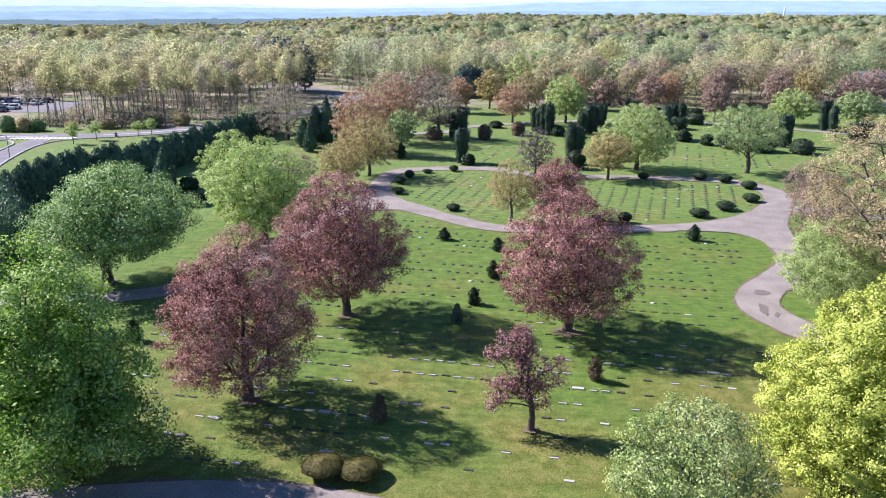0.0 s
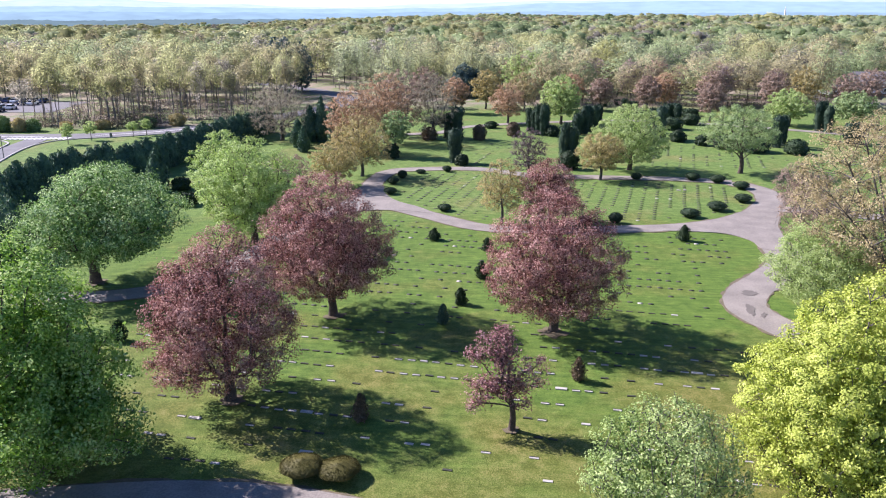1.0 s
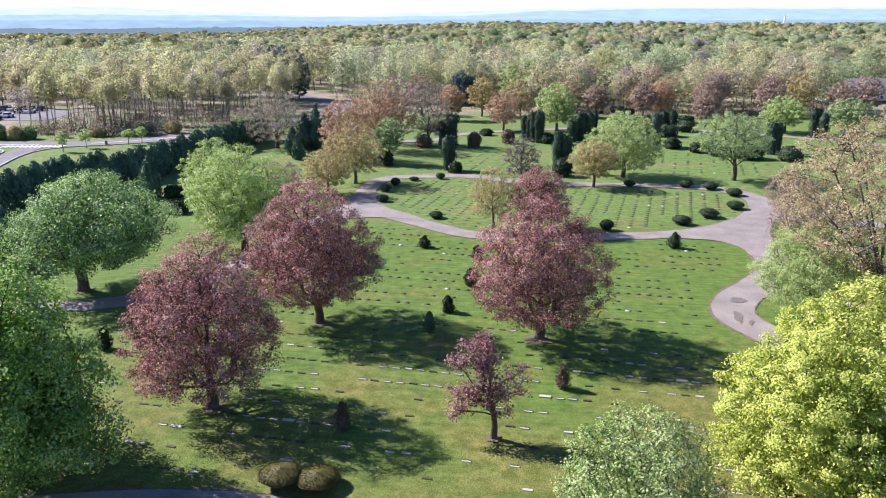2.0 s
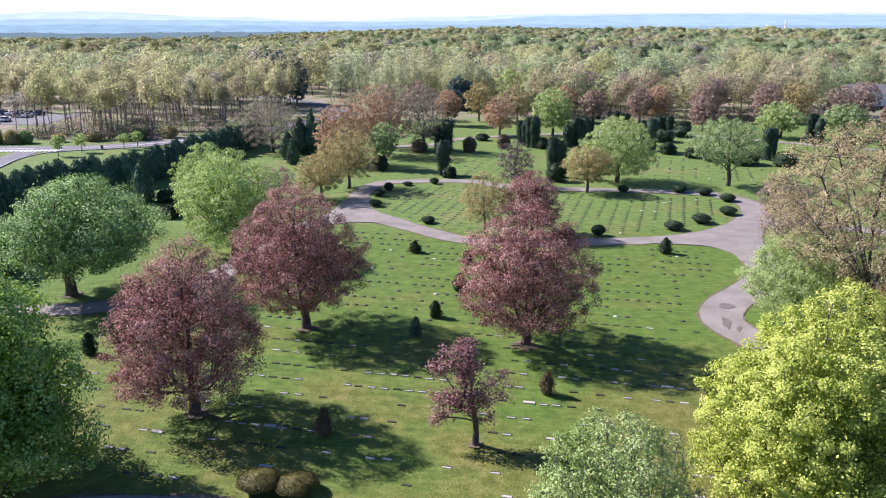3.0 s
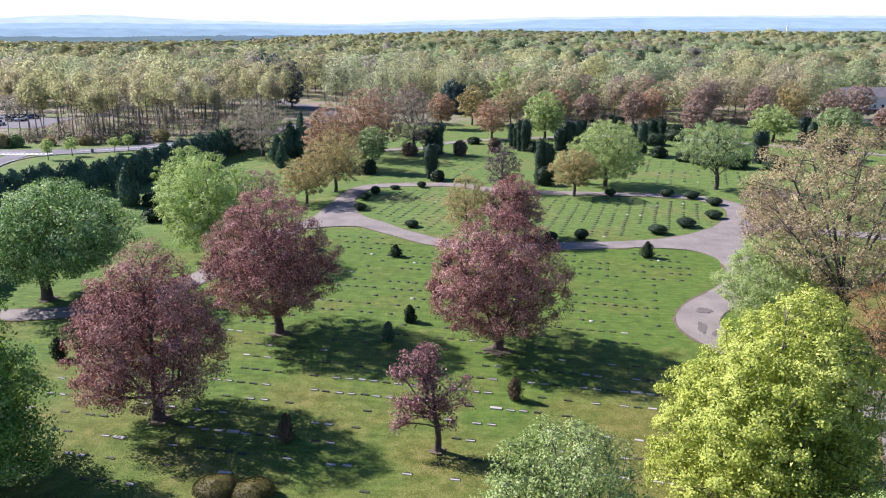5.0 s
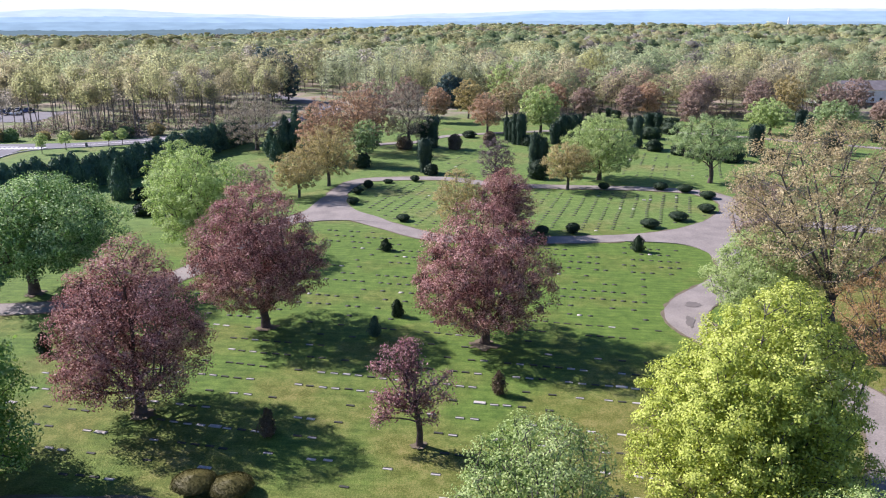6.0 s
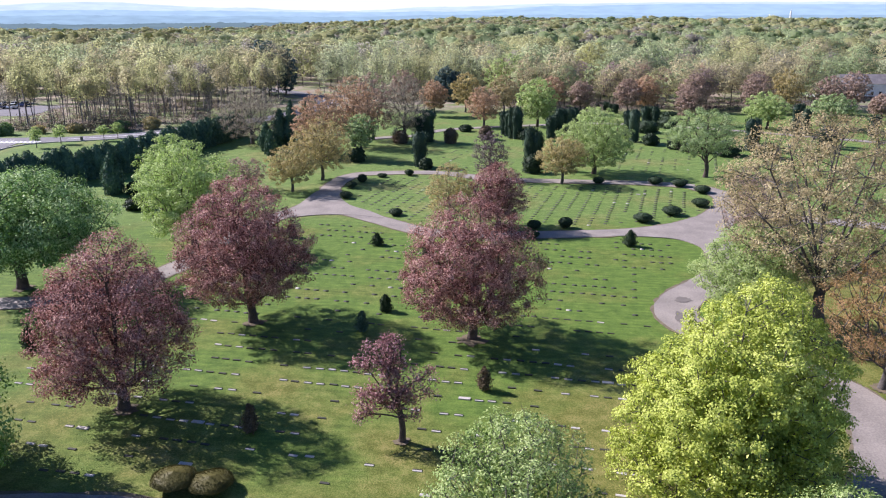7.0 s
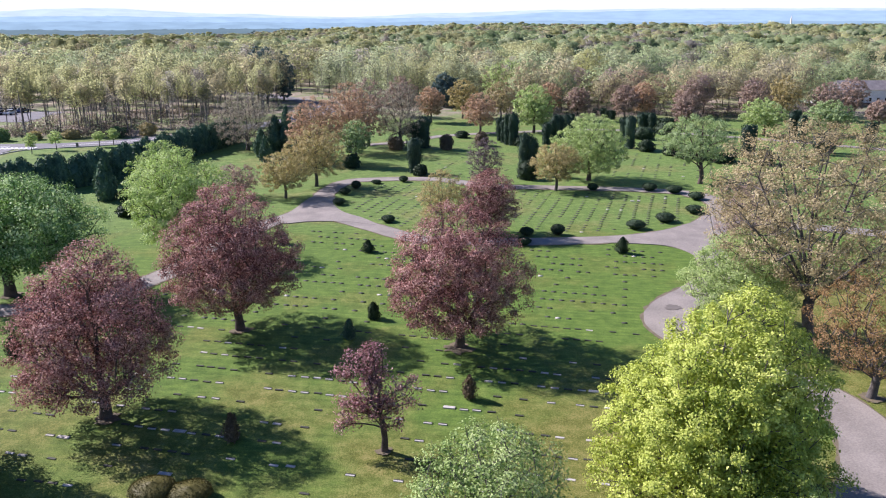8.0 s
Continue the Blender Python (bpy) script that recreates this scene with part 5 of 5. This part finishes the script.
def grid_spots(poly, angle, row_gap, step, keep, seed):
    """Marker places on a grid turned by angle, with runs and gaps."""
    rng = random.Random(seed)
    a = radians(angle)
    cx, cy = sum(p[0] for p in poly) / len(poly), sum(p[1] for p in poly) / len(poly)
    out = []
    for j in range(-40, 41):
        for i in range(-60, 61):
            u, v = i * step + rng.uniform(-0.06, 0.06), j * row_gap + rng.uniform(-0.08, 0.08)
            x, y = cx + u * math.cos(a) - v * math.sin(a), cy + u * math.sin(a) + v * math.cos(a)
            q = noise.noise(Vector((x * 0.16, y * 0.16, seed))) * 0.9 + rng.uniform(-0.5, 0.5)
            if q < keep and inside(poly, x, y) and all((x - tx) ** 2 + (y - ty) ** 2 > 2.6 for tx, ty in TRUNKS):
                out.append((x, y, angle + rng.uniform(-2.5, 2.5), rng.random()))
    return out


def slab(name, w, d, z0, z1, mat, y=0.0):
    bm = bmesh.new()
    box_bm(bm, -w / 2, y - d / 2, z0, w / 2, y + d / 2, z1)
    top = [e for e in bm.edges if all(v.co.z > z1 - 1e-4 for v in e.verts)]
    bmesh.ops.bevel(bm, geom=top, offset=0.008, segments=1, affect="EDGES")
    return bm_mesh(name, bm, mat)


BASE_PLAIN, BASE_WIDE, BASE_SET = slab("granite_base", 0.62, 0.22, -0.08, 0.018, GRANITE), slab("granite_base", 0.9, 0.34, -0.08, 0.022, GRANITE), slab("granite_base", 0.62, 0.13, -0.08, 0.016, GRANITE, -0.05)
# the narrow dark strip stands for shade in the gap behind a set marker
GAP_SHADE, PLATE_WIDE = slab("plate_and_gap_shade", 0.62, 0.12, -0.08, 0.014, BRONZE_AND_GAP_SHADE, 0.078), slab("plate_and_gap_shade", 0.62, 0.2, -0.08, 0.02, BRONZE_AND_GAP_SHADE)

spots = sorted(grid_spots(LAWN_A, -12.0, 2.55, 1.04, 0.02, 3), key=lambda p: p[1])
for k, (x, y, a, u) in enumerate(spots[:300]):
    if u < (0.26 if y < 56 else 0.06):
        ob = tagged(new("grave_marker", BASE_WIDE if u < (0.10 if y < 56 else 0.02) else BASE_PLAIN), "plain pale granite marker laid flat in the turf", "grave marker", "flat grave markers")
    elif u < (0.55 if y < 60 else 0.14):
        ob = tagged(new("grave_marker", BASE_SET), "flat granite marker with gap shade painted as a dark strip", "grave marker", "flat grave markers")
        part("plate_and_gap_shade", GAP_SHADE, ob, "dark strip standing for shade in the turf gap behind the marker")
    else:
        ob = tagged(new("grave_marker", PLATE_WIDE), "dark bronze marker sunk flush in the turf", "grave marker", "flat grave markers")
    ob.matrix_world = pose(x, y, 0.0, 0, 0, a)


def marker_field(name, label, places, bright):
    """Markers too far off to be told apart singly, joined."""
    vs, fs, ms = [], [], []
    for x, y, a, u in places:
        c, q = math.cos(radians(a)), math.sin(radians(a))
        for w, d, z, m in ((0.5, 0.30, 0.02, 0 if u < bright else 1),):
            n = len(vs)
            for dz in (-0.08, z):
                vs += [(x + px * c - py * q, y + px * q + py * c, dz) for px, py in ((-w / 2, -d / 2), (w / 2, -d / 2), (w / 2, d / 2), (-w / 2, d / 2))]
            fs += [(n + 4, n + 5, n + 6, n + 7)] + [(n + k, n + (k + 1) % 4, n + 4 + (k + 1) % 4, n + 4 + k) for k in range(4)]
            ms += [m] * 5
    tagged(new(name, mesh_np(name, vs, fs, [GRANITE, BRONZE_AND_GAP_SHADE], ms)), label, "grave markers", kind="stuff")


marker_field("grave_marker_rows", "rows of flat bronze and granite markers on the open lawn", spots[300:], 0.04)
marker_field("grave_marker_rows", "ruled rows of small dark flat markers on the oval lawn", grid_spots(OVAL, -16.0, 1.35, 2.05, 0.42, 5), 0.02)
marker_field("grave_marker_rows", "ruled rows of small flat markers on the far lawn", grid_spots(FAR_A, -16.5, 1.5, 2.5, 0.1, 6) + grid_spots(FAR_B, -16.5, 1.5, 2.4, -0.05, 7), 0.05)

# pale stones and flowers on one grave of the oval
for k, (x, y, w) in enumerate(((39.0, 125.2, 0.7), (40.1, 125.5, 0.5))):
    ob = tagged(new("grave_marker", BASE_WIDE), "pale granite marker on the oval lawn", "grave marker", "pale oval markers")
    ob.matrix_world = pose(x, y, 0.02, 0, 0, -16) @ Matrix.Diagonal((w, 1.0, 1, 1))

# worn earth round the trunks
for k, (x, y, r) in enumerate(((-14.3, 52.4, 1.2), (-9.0, 69.4, 1.2), (11.0, 65.7, 1.6), (6.0, 48.3, 0.7), (41.4, 66.4, 1.3), (42.4, 56.7, 1.2), (-35.5, 78.6, 1.5))):
    bm = bmesh.new()
    bmesh.ops.create_circle(bm, cap_ends=True, segments=44, radius=r * 0.72)
    for v in bm.verts:
        v.co *= 1 + 0.5 * noise.noise(v.co * 1.1 + Vector((k * 4.1, 0, 0))) + 0.45 * noise.noise(v.co * 3.7 + Vector((0, k * 4.1, 0)))
    ob = tagged(new("earth_patch", bm_mesh("earth_patch", bm, EARTH)), "bare brown earth and litter below a tree", "bare earth", kind="structure")
    ob.matrix_world = pose(x, y, 0.022)


# ---- roadside beyond the hedge ----
def make_lamp(x, y, h, turn):
    e = tagged(empty("street_lamp", x, y, 0, turn), "dark steel street lamp on a slim pole by the road", "street lamp", "street lamps")
    v, f = tubes(np.array([[0, 0, 0.0]]), np.array([[0, 0, h]]), np.array([0.09]), np.array([0.06]), 8)
    part("pole", mesh_np("pole", v, f, [STEEL], smooth=True), e)
    v, f = tubes(np.array([[0, 0, h - 0.05]]), np.array([[1.1, 0, h + 0.08]]), np.array([0.05]), np.array([0.04]), 8)
    part("arm", mesh_np("arm", v, f, [STEEL], smooth=True), e)
    bm = box_bm(bmesh.new(), 0.8, -0.14, h, 1.5, 0.14, h + 0.16, 0.03)
    part("lamp_head", bm_mesh("lamp_head", bm, STEEL), e)


make_lamp(-84.0, 150.8, 4.4, 180)
make_lamp(-89.1, 184.6, 4.2, 20)
for x, y, h, s in ((-79.7, 168.5, 4.6, 401), (-77.1, 174.0, 4.5, 402), (-69.7, 179.0, 3.6, 403), (-67.6, 181.6, 3.8, 404)):
    make_tree("street_tree", "small pale yellow-green young street tree on the verge", x, y, SPRING, bark=GREY_BARK, group="street trees", seed=s, h=h, rad=1.5, base=1.6, wide=0.45, power=0.5, tips=40, per=26, size=0.26, spread=0.3, trunk=0.07, twig=0.015)
for x, y, h, w, s in ((-96.5, 187.4, 2.9, 3.6, 411), (-99.4, 186.5, 3.2, 3.4, 412), (-103.5, 187.0, 3.6, 4.4, 413), (-90.0, 190.0, 2.0, 3.0, 414), (-82.0, 192.0, 2.2, 4.0, 415), (-72.0, 194.5, 2.6, 4.4, 416), (-66.0, 198.5, 3.0, 4.2, 417)):
    make_shrub("roadside_bush", "dull green bush at the wood's edge by the road", x, y, DEEP if s in (411, 413, 416) else OLIVE, "bush", "roadside bushes", stem=False, seed=s, prof=dome, h=h, rad=w * 0.5, n=900, size=0.4, core=0.75, lump=0.5)
bm = bmesh.new()
bmesh.ops.create_cone(bm, cap_ends=True, segments=14, radius1=0.32, radius2=0.28, depth=1.0, matrix=Matrix.Translation((0, 0, 0.5)))
litter = tagged(new("litter_bin", bm_mesh("litter_bin", bm, STEEL)), "dark round litter bin on the verge", "bin")
litter.matrix_world = pose(-74.5, 178.4, 0)
KERBS = [("pale concrete kerb along the side road", [(-71.6, 104), (-78, 130), (-82.9, 147), (-86, 163), (-85.0, 171.5), (-80.5, 175.8)]), ("pale concrete kerb along the public road", [(-80.5, 175.8), (-71.0, 179.8), (-60.5, 187.0), (-48, 203)]),
         ("pale concrete kerb on the corner of the grass verge", [(-89.5, 147), (-91.3, 163), (-94, 170.5), (-102, 173.3), (-130, 172.8)])]
for lab, pts in KERBS:
    tagged(new("kerb", bm_mesh("kerb", strip(pts, 0.35, 0.16, 0.02, 3, 0.2), CONCRETE)), lab, "kerb", kind="structure")
# white crossing bars and lane line
for k in range(13):
    bm = box_bm(bmesh.new(), -0.28, -1.3, 0, 0.28, 1.3, 0.012)
    ob = tagged(new("crossing_bar", bm_mesh("crossing_bar", bm, WHITE)), "white painted crossing bar on the asphalt", "road marking", "crossing bars", "structure")
    ob.matrix_world = pose(-96 + k * 1.05, 175.2 + k * 0.06, 0.075, 0, 0, -14)
for k, pts in enumerate(([(-140, 176.4), (-104, 177.8), (-90, 178.8)], [(-79, 180.6), (-72, 184), (-62, 191), (-50, 206)])):
    tagged(new("lane_line", bm_mesh("lane_line", strip(pts, 0.3, 0.082, 0.0, 1, 0.01), WHITE)), "white painted line along the public road", "road marking", kind="structure")


# ---- parked cars ----
def make_car(name, label, paint, x, y, turn):
    e = tagged(empty(name, x, y, 0.06, turn), label, "car", "parked cars")
    bm = box_bm(bmesh.new(), -2.2, -0.88, 0.32, 2.2, 0.88, 0.92, 0.12)
    part("body", bm_mesh("body", bm, paint), e)
    bm = box_bm(bmesh.new(), -1.5, -0.78, 0.9, 0.9, 0.78, 1.45, 0.05)
    for v in bm.verts:
        if v.co.z > 1.2:
            v.co.x *= 0.72
            v.co.y *= 0.86
    part("cabin_glass", bm_mesh("cabin_glass", bm, GLASS), e)
    bm = box_bm(bmesh.new(), -1.0, -0.66, 1.43, 0.6, 0.66, 1.50, 0.03)
    part("roof", bm_mesh("roof", bm, paint), e)
    for wx in (-1.35, 1.35):
        for wy in (-0.84, 0.84):
            v, f = tubes(np.array([[wx, wy - 0.1, 0.33]]), np.array([[wx, wy + 0.1, 0.33]]), np.array([0.33]), np.array([0.33]), 12)
            part("wheel", mesh_np("wheel", v, f, [RUBBER], smooth=True), e)
    return e


PAINTS = [(plain("car_white", (0.7, 0.72, 0.74), 0.25), "white"), (plain("car_silver", (0.42, 0.44, 0.46), 0.25, 0.5), "silver"), (plain("car_dark_blue", (0.03, 0.05, 0.12), 0.2), "dark blue"), (plain("car_grey", (0.13, 0.14, 0.15), 0.25, 0.3), "dark grey")]
rc = random.Random(9)
first = {}
for r, (y, tilt) in enumerate(((224.5, 96), (230.0, 94), (241.0, 92), (247.0, 91))):
    for k in range(10):
        if rc.random() < 0.18:
            continue
        c = rc.randrange(4)
        m = pose(-151 + k * 2.9 + r * 0.6, y + rc.uniform(-0.3, 0.3), 0.06, 0, 0, tilt + rc.uniform(-3, 3))
        if c in first:
            copy_thing(first[c], m)
        else:
            first[c] = make_car("car", PAINTS[c][1] + " saloon car parked in the car park", PAINTS[c][0], m.translation.x, m.translation.y, tilt)


# ---- houses behind the far trees ----
def make_house(label, x, y, w, d, h, turn, cols):
    e = tagged(empty("house", x, y, 0, turn), label, "house", "houses behind the trees")
    part("wall", bm_mesh("wall", box_bm(bmesh.new(), -w / 2, -d / 2, 0, w / 2, d / 2, h), WHITE), e)
    bm = bmesh.new()
    o, r = 0.5, h + 0.32 * d
    a = [bm.verts.new(p) for p in ((-w / 2 - o, -d / 2 - o, h - 0.1), (w / 2 + o, -d / 2 - o, h - 0.1), (w / 2 + o, d / 2 + o, h - 0.1), (-w / 2 - o, d / 2 + o, h - 0.1), (-w / 2 - o, 0, r), (w / 2 + o, 0, r))]
    for q in ((0, 1, 5, 4), (2, 3, 4, 5), (0, 4, 3), (1, 2, 5), (0, 3, 2, 1)):
        bm.faces.new([a[k] for k in q])
    part("roof", bm_mesh("roof", bm, ROOFING), e)
    part("plinth", bm_mesh("plinth", box_bm(bmesh.new(), -w / 2 - 0.06, -d / 2 - 0.06, 0, w / 2 + 0.06, d / 2 + 0.06, 0.9), RED_TRIM), e)
    for fl in range(max(1, int(h / 2.9))):
        for k in range(cols):
            cx, z = -w / 2 + (k + 0.5) * w / cols, 1.2 + fl * 2.8
            win = part("window", bm_mesh("window", box_bm(bmesh.new(), cx - 0.55, -d / 2 - 0.07, z, cx + 0.55, -d / 2 - 0.003, z + 1.4), WHITE), e)
            part("pane", bm_mesh("pane", box_bm(bmesh.new(), cx - 0.45, -d / 2 - 0.09, z + 0.1, cx + 0.45, -d / 2 - 0.072, z + 1.3), GLASS), win)


make_house("white two-storey house with a dark red plinth behind trees", 151, 282, 17, 9, 5.2, 4, 6)
make_house("long low white building behind the trees", 137, 276, 12, 8, 3.4, 0, 4)
make_house("small white gabled house glimpsed between trees", 93, 306, 9, 7, 5.0, 12, 3)

# a white tower far out on the plain
tower = tagged(empty("tower", 1400, 3420, -30), "tiny white tower far out on the hazy plain", "tower")
tv, tf = tubes(np.array([[0, 0, 0.0]]), np.array([[0, 0, 68.0]]), np.array([4.0]), np.array([3.4]), 8)
part("shaft", mesh_np("shaft", tv, tf, [WHITE]), tower)
tv, tf = tubes(np.array([[0, 0, 67.0]]), np.array([[0, 0, 82.0]]), np.array([3.0]), np.array([0.6]), 8)
part("spire", mesh_np("spire", tv, tf, [WHITE]), tower)

# ---- budding trees along the far edge of the park ----
rows = random.Random(21)
edge = [(4, 226, ORANGE, 10.0), (13, 236, OLIVE, 11.5), (24, 232, TAN, 11.0), (38, 236, ORANGE, 10.5), (46, 232, ROSE, 9.5), (60, 234, ROSE, 10.0), (66, 238, ORANGE, 10.5), (80, 238, ROSE, 11.0), (98, 236, ROSE, 12.0), (108, 240, OLIVE, 12.5), (118, 234, ROSE, 11.0), (128, 240, ROSE, 12.0), (-5, 240, ROSE, 12.0), (122, 212, ROSE, 8.0)]
for k, (x, y, leaf, h) in enumerate(edge):
    tone = {ORANGE.name: "orange-brown", OLIVE.name: "golden-olive", TAN.name: "tan", ROSE.name: "rose-brown"}[leaf.name]
    make_tree("maple_tree", tone + " budding tree on the far edge of the park", x, y, leaf, bark=GREY_BARK, group="park edge trees", seed=450 + k, h=h, rad=h * 0.42, base=2.2, wide=0.45, power=0.5, tips=110, per=28, size=0.46, spread=0.55, trunk=0.24, twig=0.03)
